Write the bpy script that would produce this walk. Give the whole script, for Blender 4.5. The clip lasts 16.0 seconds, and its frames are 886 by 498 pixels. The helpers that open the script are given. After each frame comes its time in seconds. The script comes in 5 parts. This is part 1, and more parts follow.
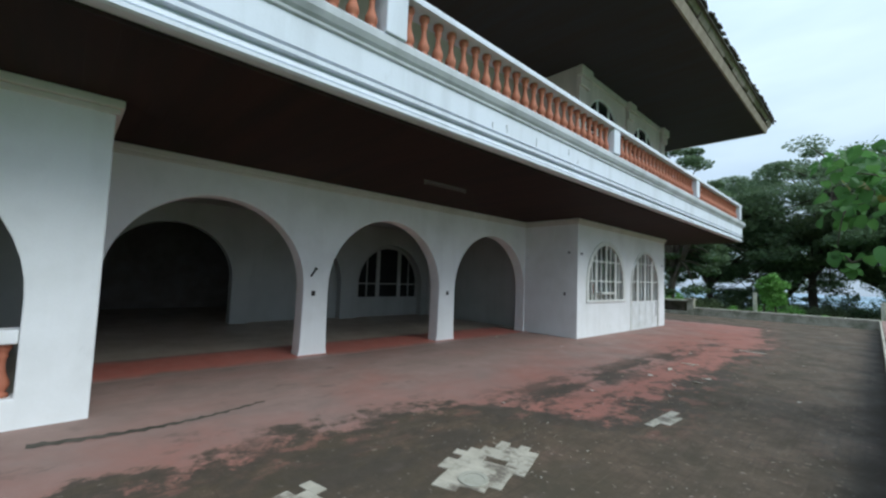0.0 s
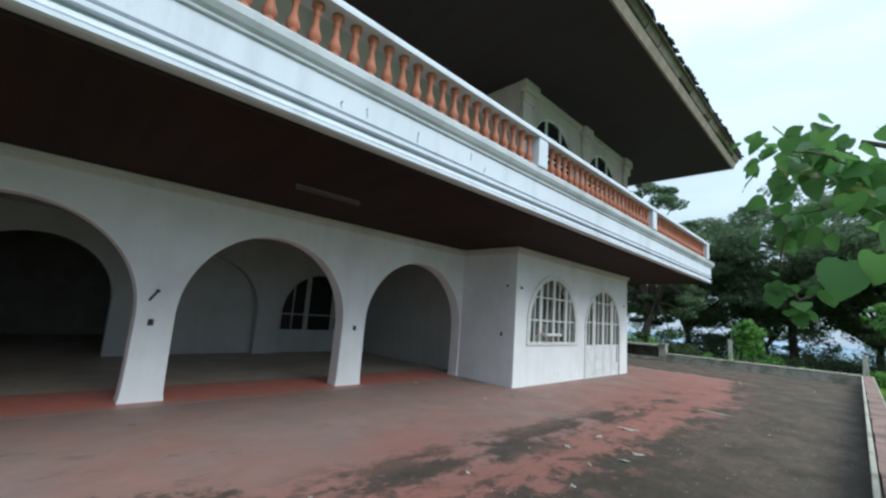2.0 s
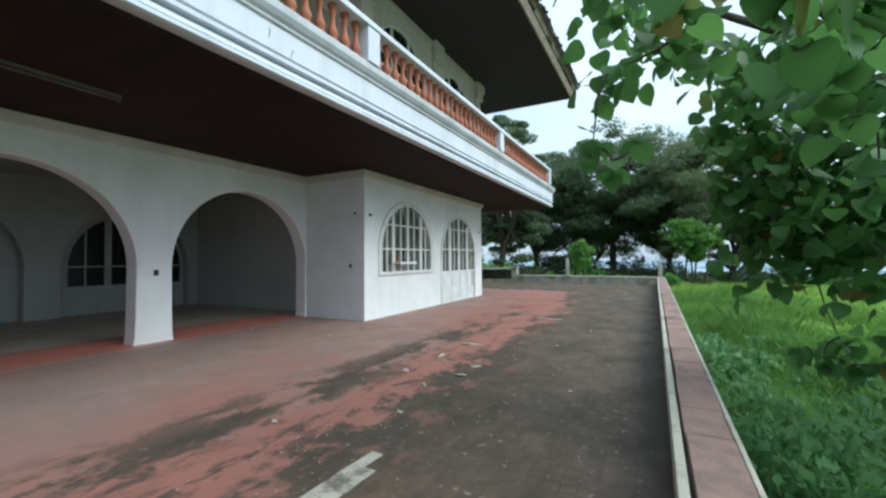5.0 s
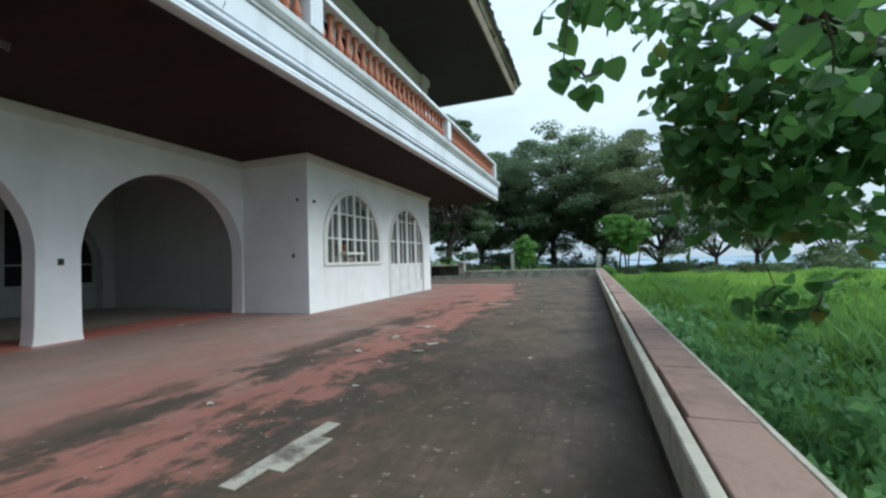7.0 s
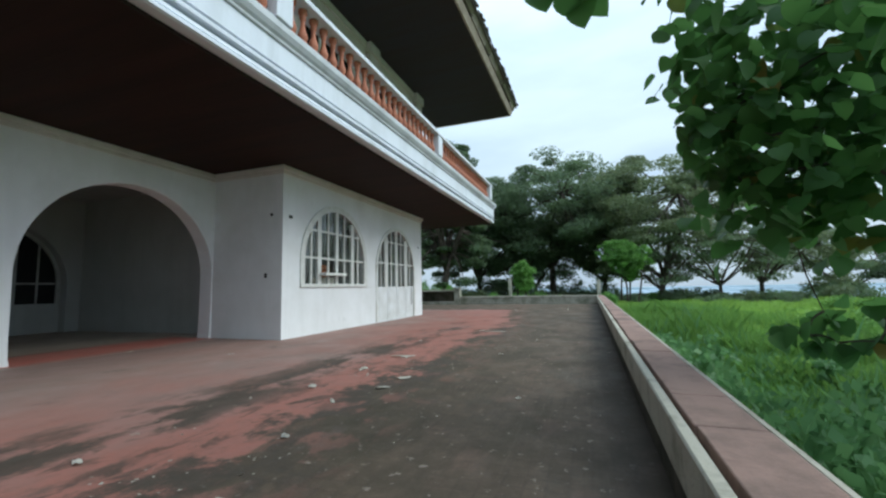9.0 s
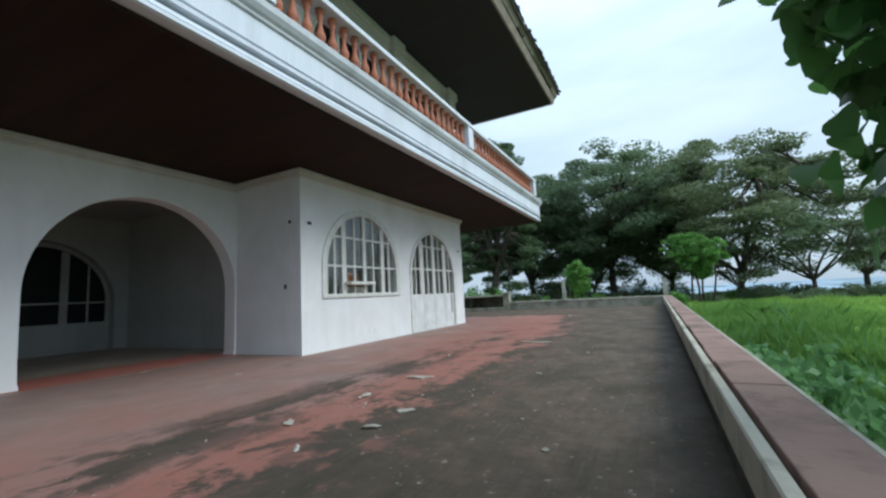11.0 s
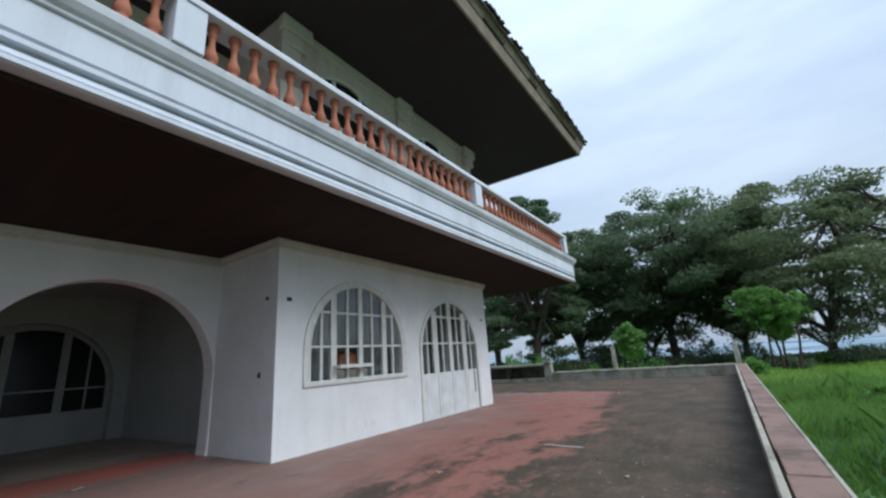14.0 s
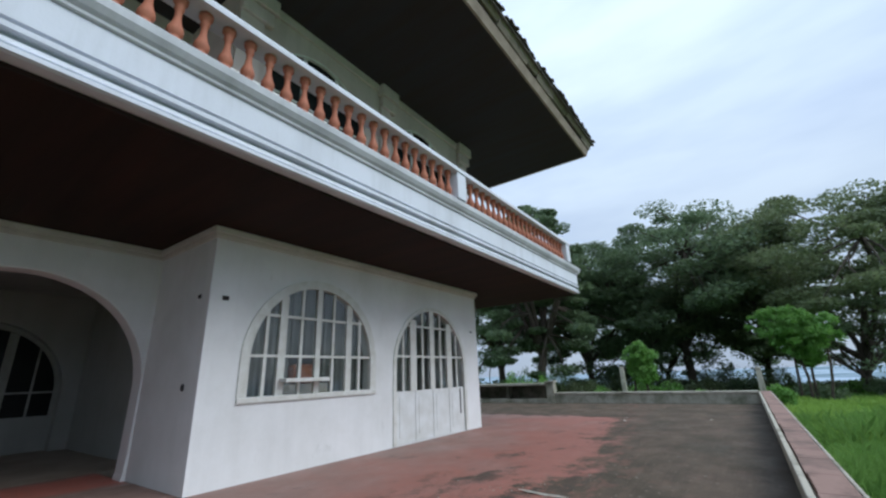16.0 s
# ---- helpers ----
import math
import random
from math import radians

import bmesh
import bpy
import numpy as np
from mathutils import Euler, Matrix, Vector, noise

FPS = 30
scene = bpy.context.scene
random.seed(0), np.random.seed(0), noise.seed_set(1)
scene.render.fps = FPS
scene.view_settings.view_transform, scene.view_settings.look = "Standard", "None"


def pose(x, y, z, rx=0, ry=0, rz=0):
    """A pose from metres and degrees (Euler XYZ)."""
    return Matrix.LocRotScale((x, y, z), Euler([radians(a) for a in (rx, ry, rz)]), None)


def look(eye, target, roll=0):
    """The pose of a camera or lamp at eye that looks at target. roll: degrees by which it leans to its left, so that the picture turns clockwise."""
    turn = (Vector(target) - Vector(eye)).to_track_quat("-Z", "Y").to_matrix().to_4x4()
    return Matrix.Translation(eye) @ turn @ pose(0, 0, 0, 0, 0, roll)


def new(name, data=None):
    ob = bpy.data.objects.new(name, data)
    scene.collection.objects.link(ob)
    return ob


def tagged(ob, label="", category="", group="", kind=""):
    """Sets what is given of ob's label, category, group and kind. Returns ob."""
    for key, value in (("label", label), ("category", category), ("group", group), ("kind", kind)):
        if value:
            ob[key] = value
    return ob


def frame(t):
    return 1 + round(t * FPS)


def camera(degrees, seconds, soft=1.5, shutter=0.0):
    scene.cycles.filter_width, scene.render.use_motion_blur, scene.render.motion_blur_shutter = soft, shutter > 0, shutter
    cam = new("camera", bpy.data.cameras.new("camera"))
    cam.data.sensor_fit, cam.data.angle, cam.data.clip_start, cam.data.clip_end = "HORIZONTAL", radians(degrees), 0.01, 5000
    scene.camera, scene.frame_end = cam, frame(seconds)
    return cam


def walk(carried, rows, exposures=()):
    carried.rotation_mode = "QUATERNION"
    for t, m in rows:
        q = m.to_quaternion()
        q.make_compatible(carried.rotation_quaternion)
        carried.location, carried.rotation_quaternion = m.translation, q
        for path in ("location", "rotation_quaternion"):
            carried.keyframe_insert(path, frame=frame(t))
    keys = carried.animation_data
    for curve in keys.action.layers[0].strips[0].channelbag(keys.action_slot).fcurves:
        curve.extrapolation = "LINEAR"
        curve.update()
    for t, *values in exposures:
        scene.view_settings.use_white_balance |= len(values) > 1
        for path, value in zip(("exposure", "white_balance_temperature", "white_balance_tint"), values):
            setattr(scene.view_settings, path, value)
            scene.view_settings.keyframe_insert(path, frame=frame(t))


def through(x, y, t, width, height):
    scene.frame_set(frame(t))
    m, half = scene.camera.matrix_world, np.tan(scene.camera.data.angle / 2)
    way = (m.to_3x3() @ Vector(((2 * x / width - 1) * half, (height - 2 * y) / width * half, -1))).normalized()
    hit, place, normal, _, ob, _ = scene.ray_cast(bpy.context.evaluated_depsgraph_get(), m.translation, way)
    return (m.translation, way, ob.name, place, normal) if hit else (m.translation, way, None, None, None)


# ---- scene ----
cam = camera(95.3, 16.0, soft=2.4)
PATH = [
    (0, (0.202, -1.367, 1.656), (-1.257, -0.005, 1.791), 2.1),
    (0.5, (0.255, -0.945, 1.667), (-1.201, 0.406, 1.899), 2.2),
    (1, (0.271, -0.524, 1.652), (-1.154, 0.859, 1.884), 2.4),
    (1.5, (0.271, 0.635, 1.683), (-1.111, 2.024, 2.085), 7.1),
    (2, (0.285, 1.027, 1.71), (-1.133, 2.404, 2.018), 4.2),
    (2.5, (0.295, 1.309, 1.634), (-1.184, 2.57, 2.108), 3.8),
    (3, (0.24, 1.604, 1.596), (-1.28, 2.799, 2.107), 6.0),
    (3.5, (0.206, 1.844, 1.571), (-1.328, 3.038, 2.04), 6.0),
    (4, (0.228, 2.124, 1.565), (-1.227, 3.463, 1.858), 1.4),
    (4.5, (0.226, 2.179, 1.577), (-1.038, 3.728, 1.643), 2.2),
    (5, (0.231, 2.131, 1.444), (-0.699, 3.901, 1.488), -0.4),
    (7.5, (0.008, 2.412, 1.019), (-0.669, 4.293, 1.091), -1.7),
    (8, (0.028, 2.602, 0.983), (-0.674, 4.469, 1.119), -1.4),
    (8.5, (0.024, 2.831, 0.964), (-0.648, 4.706, 1.148), -1.2),
    (11, (0.076, 4.124, 0.948), (-0.838, 5.888, 1.177), -3.1),
    (11.5, (0.110, 4.381, 1.004), (-0.951, 6.040, 1.349), -3.3),
    (12, (0.101, 4.632, 1.105), (-0.922, 6.324, 1.406), -4.2),
    (12.5, (0.095, 4.871, 1.193), (-0.799, 6.626, 1.540), -6.7),
    (13, (0.190, 5.098, 1.219), (-0.750, 6.798, 1.697), -6.2),
    (13.5, (0.204, 5.322, 1.217), (-0.827, 6.969, 1.692), -6.2),
    (14, (0.231, 5.568, 1.281), (-0.830, 7.177, 1.815), -4.2),
    (14.5, (0.245, 5.848, 1.304), (-0.883, 7.397, 1.878), -6.2),
    (15, (0.218, 6.210, 1.308), (-0.974, 7.694, 1.921), -5.5),
    (15.5, (0.187, 6.581, 1.304), (-1.000, 8.040, 1.985), -3.3),
    (16, (0.149, 6.897, 1.293), (-0.951, 8.456, 1.892), -2.2),
]
walk(cam, [(t, look(eye, target, roll)) for t, eye, target, roll in PATH], exposures=[(0, 0.1, 5980, 2), (1, 0.22, 5980, 2), (3.5, 0.22, 6000, 2), (5, 0.38, 6080, 0), (8, 0.16, 6080, 0), (11, 0.13, 6010, 2), (12.5, 0.09, 5990, 4), (13.5, -0.08, 5990, 7), (14.5, -0.13, 6000, 8), (16, -0.13, 6000, 8)])

# ---- light ----
world = bpy.data.worlds.new("overcast_sky")
scene.world = world
world.use_nodes = True
wn, wl = world.node_tree.nodes, world.node_tree.links
wn.clear()
SUN_EL, SUN_AZ = radians(43), radians(80)
sky = wn.new("ShaderNodeTexSky")
sky.sky_type, sky.sun_disc = "NISHITA", False
sky.sun_elevation, sky.sun_rotation = SUN_EL, SUN_AZ
sky.air_density, sky.dust_density, sky.ozone_density = 1.0, 3.0, 1.0
wco = wn.new("ShaderNodeTexCoord")
wmap = wn.new("ShaderNodeMapping")
wmap.inputs["Scale"].default_value = (1.0, 1.6, 3.6)
wmap.inputs["Rotation"].default_value = (0.25, 0.0, 0.5)
wnoise = wn.new("ShaderNodeTexNoise")
wnoise.inputs["Scale"].default_value, wnoise.inputs["Detail"].default_value, wnoise.inputs["Roughness"].default_value = 1.3, 5, 0.5
wramp = wn.new("ShaderNodeValToRGB")
wramp.color_ramp.elements[0].position, wramp.color_ramp.elements[0].color = 0.36, (6.2, 7.4, 9.6, 1)
wramp.color_ramp.elements[1].position, wramp.color_ramp.elements[1].color = 0.62, (9.0, 10.2, 11.6, 1)
wmix = wn.new("ShaderNodeMix")
wmix.data_type = "RGBA"
wmix.inputs["Factor"].default_value = 0.9
bg = wn.new("ShaderNodeBackground")
bg.inputs["Strength"].default_value = 0.1
wout = wn.new("ShaderNodeOutputWorld")
wl.new(wco.outputs["Generated"], wmap.inputs["Vector"])
wl.new(wmap.outputs["Vector"], wnoise.inputs["Vector"])
wl.new(wnoise.outputs["Fac"], wramp.inputs["Fac"])
wl.new(sky.outputs["Color"], wmix.inputs["A"])
wl.new(wramp.outputs["Color"], wmix.inputs["B"])
wsep = wn.new("ShaderNodeSeparateXYZ")
wgrad = wn.new("ShaderNodeMapRange")
wgrad.inputs["From Min"].default_value, wgrad.inputs["From Max"].default_value = 0.0, 1.0
wgrad.inputs["To Min"].default_value, wgrad.inputs["To Max"].default_value = 0.66, 1.50
wscale = wn.new("ShaderNodeVectorMath")
wscale.operation = "SCALE"
wl.new(wco.outputs["Generated"], wsep.inputs["Vector"])
wl.new(wsep.outputs["Z"], wgrad.inputs["Value"])
wl.new(wmix.outputs["Result"], wscale.inputs[0])
wl.new(wgrad.outputs["Result"], wscale.inputs["Scale"])
wl.new(wscale.outputs["Vector"], bg.inputs["Color"])
wl.new(bg.outputs["Background"], wout.inputs["Surface"])
sun_data = bpy.data.lights.new("sun", "SUN")
sun_data.energy, sun_data.angle, sun_data.color = 1.9, radians(40), (1.0, 0.97, 0.93)
sun = new("sun", sun_data)
sun.matrix_world = look((20, 5, 30), (20 - math.cos(SUN_EL) * math.sin(SUN_AZ) * 10, 5 - math.cos(SUN_EL) * math.cos(SUN_AZ) * 10, 30 - math.sin(SUN_EL) * 10))


# ---- materials ----
class Mat:
    """A small builder of node materials on object coordinates in metres."""

    def __init__(self, name, rough=0.8, metal=0.0, spec=0.5):
        self.m = bpy.data.materials.new(name)
        self.m.use_nodes = True
        self.n, self.l = self.m.node_tree.nodes, self.m.node_tree.links
        self.b = self.n["Principled BSDF"]
        self.b.inputs["Roughness"].default_value = rough
        self.b.inputs["Metallic"].default_value = metal
        self.b.inputs["Specular IOR Level"].default_value = spec
        self.geo = self.n.new("ShaderNodeNewGeometry")
        self.p = self.geo.outputs["Position"]

    def scaled(self, scale):
        q = self.n.new("ShaderNodeVectorMath")
        q.operation = "MULTIPLY"
        q.inputs[1].default_value = scale
        self.l.new(self.p, q.inputs[0])
        return q.outputs["Vector"]

    def noise(self, scale, detail=4, rough=0.55, stretch=(1, 1, 1), distort=0.0):
        t = self.n.new("ShaderNodeTexNoise")
        t.inputs["Scale"].default_value, t.inputs["Detail"].default_value = scale, detail
        t.inputs["Roughness"].default_value, t.inputs["Distortion"].default_value = rough, distort
        self.l.new(self.scaled(stretch), t.inputs["Vector"])
        return t.outputs["Fac"]

    def ramp(self, fac, stops):
        r = self.n.new("ShaderNodeValToRGB")
        e = r.color_ramp.elements
        while len(e) < len(stops):
            e.new(0.5)
        for k, (p, c) in zip(e, stops):
            k.position = p
            k.color = (c, c, c, 1) if isinstance(c, (int, float)) else (*c, 1)
        self.l.new(fac, r.inputs["Fac"])
        return r.outputs["Color"]

    def math(self, op, a, b=0.0, clamp=False):
        t = self.n.new("ShaderNodeMath")
        t.operation, t.use_clamp = op, clamp
        for k, v in enumerate((a, b)):
            if isinstance(v, (int, float)):
                t.inputs[k].default_value = v
            else:
                self.l.new(v, t.inputs[k])
        return t.outputs["Value"]

    def mix(self, fac, a, b, kind="MIX"):
        t = self.n.new("ShaderNodeMix")
        t.data_type, t.blend_type = "RGBA", kind
        for k, v in (("Factor", fac), ("A", a), ("B", b)):
            if isinstance(v, (int, float)):
                t.inputs[k].default_value = v
            elif isinstance(v, tuple):
                t.inputs[k].default_value = (*v, 1)
            else:
                self.l.new(v, t.inputs[k])
        return t.outputs["Result"]

    def axis(self, which):
        s = self.n.new("ShaderNodeSeparateXYZ")
        self.l.new(self.p, s.inputs["Vector"])
        return s.outputs[which]

    def random(self, island=False):
        if island:
            return self.geo.outputs["Random Per Island"]
        return self.n.new("ShaderNodeObjectInfo").outputs["Random"]

    def colour(self, c):
        if isinstance(c, tuple):
            self.b.inputs["Base Color"].default_value = (*c, 1)
        else:
            self.l.new(c, self.b.inputs["Base Color"])

    def bump(self, height, strength=0.3, distance=0.01):
        t = self.n.new("ShaderNodeBump")
        t.inputs["Strength"].default_value, t.inputs["Distance"].default_value = strength, distance
        self.l.new(height, t.inputs["Height"])
        self.l.new(t.outputs["Normal"], self.b.inputs["Normal"])

    def rough(self, value):
        self.l.new(value, self.b.inputs["Roughness"])


def plaster(name, base, dirt, amount=0.5, streak=0.35):
    k = Mat(name, 0.85, spec=0.25)
    blot = k.ramp(k.noise(0.9, 6, 0.6), [(0.42, 0.0), (0.75, 1.0)])
    runs = k.ramp(k.noise(2.2, 5, 0.6, (1, 1, 0.12)), [(0.5, 0.0), (0.8, 1.0)])
    fine = k.noise(35, 3, 0.6)
    c = k.mix(k.math("MULTIPLY", blot, amount), base, dirt)
    c = k.mix(k.math("MULTIPLY", runs, streak), c, tuple(v * 0.6 for v in dirt))
    c = k.mix(k.math("MULTIPLY", fine, 0.12), c, (0.45, 0.45, 0.43))
    scuff = k.ramp(k.noise(1.5, 8, 0.74, (1, 1.2, 0.8), 0.3), [(0.635, 0.0), (0.70, 0.2)])
    c = k.mix(scuff, c, tuple(v * 0.72 for v in dirt))
    k.colour(c)
    k.bump(k.math("ADD", k.math("MULTIPLY", k.noise(3, 3), 0.6), k.math("MULTIPLY", fine, 0.25)), 0.25, 0.02)
    return k.m


def plain(name, base, second, rough=0.7, scale=8, spec=0.4, bump=0.15, metal=0.0, island=None):
    k = Mat(name, rough, metal, spec)
    c = k.mix(k.ramp(k.noise(scale, 5, 0.6), [(0.3, 0.0), (0.72, 1.0)]), base, second)
    if island is not None:
        c = k.mix(k.math("MULTIPLY", k.random(island), 0.35), c, tuple(v * 0.5 for v in base))
    k.colour(c)
    k.bump(k.noise(scale * 5, 3), bump, 0.01)
    return k.m


def leaf_material(name, dark, light, through=0.25, rough=0.5, island=True, yellow=None):
    k = Mat(name, rough, spec=0.35)
    r = k.random(island)
    stops = [(0.0, dark), (0.93, light)]
    if yellow:
        stops = [(0.0, dark), (0.9, light), (0.975, light), (0.985, yellow)]
    c = k.mix(0.35, k.ramp(r, stops), k.ramp(k.noise(0.35, 3), [(0.3, dark), (0.7, light)]))
    k.colour(c)
    t = k.n.new("ShaderNodeBsdfTranslucent")
    tint = k.mix(0.7, c, tuple(min(1.0, v * 1.6) for v in light))
    k.l.new(tint, t.inputs["Color"])
    s = k.n.new("ShaderNodeMixShader")
    s.inputs[0].default_value = through
    k.l.new(k.b.outputs["BSDF"], s.inputs[1])
    k.l.new(t.outputs["BSDF"], s.inputs[2])
    k.l.new(s.outputs[0], k.n["Material Output"].inputs["Surface"])
    return k.m


WHITE = plaster("white_plaster", (0.84, 0.85, 0.85), (0.50, 0.505, 0.45), 0.36, 0.14)
FASCIA_WHITE = plaster("white_painted_concrete", (0.72, 0.755, 0.82), (0.47, 0.48, 0.48), 0.26, 0.42)
CORNICE = plaster("tan_cornice_plaster", (0.70, 0.665, 0.61), (0.43, 0.385, 0.32), 0.5, 0.3)
UPPER = plaster("weathered_plaster", (0.61, 0.515, 0.47), (0.37, 0.295, 0.26), 0.5, 0.45)
# white plaster greyed so that the porch's shade sits in its colour
PORCH_SHADE_WALL = plaster("shade_greyed_porch_plaster", (0.43, 0.445, 0.425), (0.28, 0.285, 0.25), 0.45, 0.25)
TRIM_WHITE = plain("white_trim_paint", (0.76, 0.77, 0.74), (0.58, 0.58, 0.52), 0.5, 6)
DOOR_WHITE = plain("worn_white_paint", (0.78, 0.80, 0.80), (0.62, 0.63, 0.60), 0.55, 3)
WEATHERED_SILL = plaster("weathered_sill", (0.58, 0.60, 0.62), (0.30, 0.315, 0.32), 0.7, 0.45)
TERRACOTTA = plain("terracotta", (0.50, 0.185, 0.105), (0.36, 0.125, 0.07), 0.7, 5, island=True)
FASCIA_WOOD = plain("weathered_fascia_board", (0.40, 0.325, 0.265), (0.25, 0.20, 0.16), 0.8, 3)
# darker copy of the white trim: porch shade put into the paint
PORCH_SHADE_PAINT = plain("shade_greyed_window_paint", (0.44, 0.45, 0.42), (0.30, 0.30, 0.27), 0.6, 5)
GREY_BOARD = plain("grey_weathered_board", (0.37, 0.31, 0.255), (0.17, 0.145, 0.12), 0.9, 4, island=False)
ROOF_TILE = plain("dark_roof_tile", (0.11, 0.098, 0.085), (0.19, 0.175, 0.145), 0.85, 4, island=False)
DARK_METAL = plain("dark_box", (0.02, 0.02, 0.02), (0.05, 0.045, 0.04), 0.6, 20)
LAMP_WHITE = plain("dusty_white_enamel", (0.16, 0.14, 0.12), (0.10, 0.085, 0.075), 0.5, 9)
CURTAIN = plain("grey_curtain", (0.30, 0.31, 0.30), (0.20, 0.21, 0.20), 0.9, 3)
# the rooms' dimness is partly put into this wall colour
DARK_ROOM = plain("dim_coloured_room_wall", (0.34, 0.31, 0.27), (0.22, 0.20, 0.17), 0.9, 2)
RUST_ORANGE = plain("rust_orange_tone", (0.40, 0.12, 0.04), (0.2, 0.07, 0.03), 0.8, 6)
PAPER = plain("bleached_litter", (0.80, 0.78, 0.70), (0.58, 0.55, 0.46), 0.8, 20)
BARK = plain("grey_brown_bark", (0.10, 0.08, 0.06), (0.045, 0.037, 0.03), 0.95, 6, bump=0.6)
# distance haze lifted into the two tree leaf colours: paler and bluer
TREE_LEAF = leaf_material("hazed_tree_foliage", (0.054, 0.094, 0.056), (0.168, 0.232, 0.120), 0.34)
TREE_LEAF_OLIVE = leaf_material("hazed_olive_foliage", (0.064, 0.094, 0.054), (0.190, 0.236, 0.114), 0.34)
BUSH_LEAF = leaf_material("bright_bush_foliage", (0.07, 0.17, 0.036), (0.185, 0.36, 0.08), 0.3)
BIG_LEAF = leaf_material("broad_leaf", (0.045, 0.115, 0.034), (0.105, 0.235, 0.065), 0.40, 0.60, False, (0.40, 0.20, 0.03))
BIG_LEAF_MASS = leaf_material("broad_leaf_mass", (0.040, 0.105, 0.031), (0.105, 0.225, 0.060), 0.46, 0.45, True, (0.36, 0.17, 0.03))
GRASS = leaf_material("grass_blade", (0.12, 0.24, 0.038), (0.30, 0.46, 0.098), 0.35, 0.6)


TALL_GRASS = leaf_material("tall_grass_blade", (0.075, 0.18, 0.035), (0.20, 0.36, 0.085), 0.35, 0.6)
WEED = leaf_material("weed_blade", (0.06, 0.155, 0.052), (0.165, 0.315, 0.125), 0.35, 0.55)


def soffit_material(name, one, two):
    k = Mat(name, 0.75, spec=0.12)
    c = k.mix(k.ramp(k.noise(1.2, 5, 0.6, (0.3, 3, 1)), [(0.3, 0.0), (0.75, 1.0)]), one, two)
    k.colour(c)
    w = k.n.new("ShaderNodeTexWave")
    w.wave_type, w.bands_direction, w.wave_profile = "BANDS", "Y", "SAW"
    w.inputs["Scale"].default_value, w.inputs["Distortion"].default_value = 1.6, 0.0
    k.l.new(k.p, w.inputs["Vector"])
    k.bump(k.ramp(w.outputs["Fac"], [(0.0, 0.0), (0.06, 1.0)]), 0.35, 0.006)
    return k.m


SOFFIT = soffit_material("dark_stained_soffit", (0.0215, 0.0155, 0.013), (0.042, 0.0215, 0.0165))
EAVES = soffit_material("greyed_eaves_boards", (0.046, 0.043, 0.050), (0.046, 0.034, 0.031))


def terrace_material():
    k = Mat("stained_red_terrace", 0.75, spec=0.3)
    x, y = k.axis("X"), k.axis("Y")
    big = k.noise(0.45, 6, 0.62)
    mid = k.noise(1.5, 7, 0.66, (1, 0.75, 1), 0.2)
    fine = k.noise(8, 7, 0.72)
    grain = k.noise(70, 3, 0.6)
    red = k.mix(k.ramp(fine, [(0.3, 0.0), (0.75, 1.0)]), (0.40, 0.155, 0.115), (0.32, 0.155, 0.122))
    dust = k.mix(k.ramp(mid, [(0.3, 0.0), (0.7, 1.0)]), (0.35, 0.230, 0.196), (0.255, 0.187, 0.16))
    blush = k.ramp(k.noise(0.7, 5, 0.6, (1, 0.6, 1)), [(0.48, 0.0), (0.70, 0.6)])
    dust = k.mix(blush, dust, (0.345, 0.182, 0.148))
    # dust lies on the paint near the house and thins towards its ragged edge
    bright = k.math("SUBTRACT", 1.0, k.math("MULTIPLY", k.math("ABSOLUTE", k.math("ADD", x, 2.42)), 2.0), True)
    d = k.math("SUBTRACT", k.math("ADD", k.math("MULTIPLY", x, -0.20), k.math("MULTIPLY", big, 1.9)), k.math("MULTIPLY", bright, 0.35))
    d = k.math("SUBTRACT", d, k.math("MULTIPLY", k.math("SUBTRACT", y, 8.0), 0.035, True))
    c = k.mix(k.math("MULTIPLY", k.math("SUBTRACT", d, 1.34), 1.5, True), red, dust)
    # the old drive: brown, damp, flecked
    drive = k.mix(k.ramp(fine, [(0.30, 0.0), (0.7, 1.0)]), (0.088, 0.062, 0.039), (0.168, 0.116, 0.076))
    drive = k.mix(k.ramp(mid, [(0.44, 0.0), (0.64, 0.8)]), drive, (0.070, 0.058, 0.038))
    drive = k.mix(k.ramp(k.noise(2.2, 7, 0.72, (1, 0.7, 1)), [(0.53, 0.0), (0.70, 0.55)]), drive, (0.25, 0.148, 0.110))
    drive = k.mix(k.ramp(k.noise(0.8, 7, 0.7, (1, 0.55, 1)), [(0.47, 0.0), (0.62, 0.75)]), drive, (0.060, 0.050, 0.029))
    drive = k.mix(k.ramp(k.noise(13, 3, 0.55), [(0.645, 0.0), (0.69, 0.75)]), drive, (0.36, 0.29, 0.235))
    drive = k.mix(k.ramp(k.noise(2.4, 6, 0.65, (5, 0.22, 1)), [(0.50, 0.0), (0.70, 0.45)]), drive, (0.076, 0.058, 0.036))
    drive = k.mix(k.ramp(k.noise(3.0, 6, 0.7, (6, 0.35, 1)), [(0.58, 0.0), (0.74, 0.35)]), drive, (0.27, 0.20, 0.142))
    # small clay tiles under the dirt, their joints half filled
    g = k.n.new("ShaderNodeTexBrick")
    g.offset, g.squash = 0.0, 1.0
    g.inputs["Scale"].default_value = 1.0
    g.inputs["Brick Width"].default_value, g.inputs["Row Height"].default_value = 0.102, 0.102
    g.inputs["Mortar Size"].default_value, g.inputs["Mortar Smooth"].default_value = 0.011, 0.6
    g.inputs["Color1"].default_value, g.inputs["Color2"].default_value, g.inputs["Mortar"].default_value = (0, 0, 0, 1), (0.45, 0.45, 0.45, 1), (1, 1, 1, 1)
    wob = k.n.new("ShaderNodeMix")
    wob.data_type = "VECTOR"
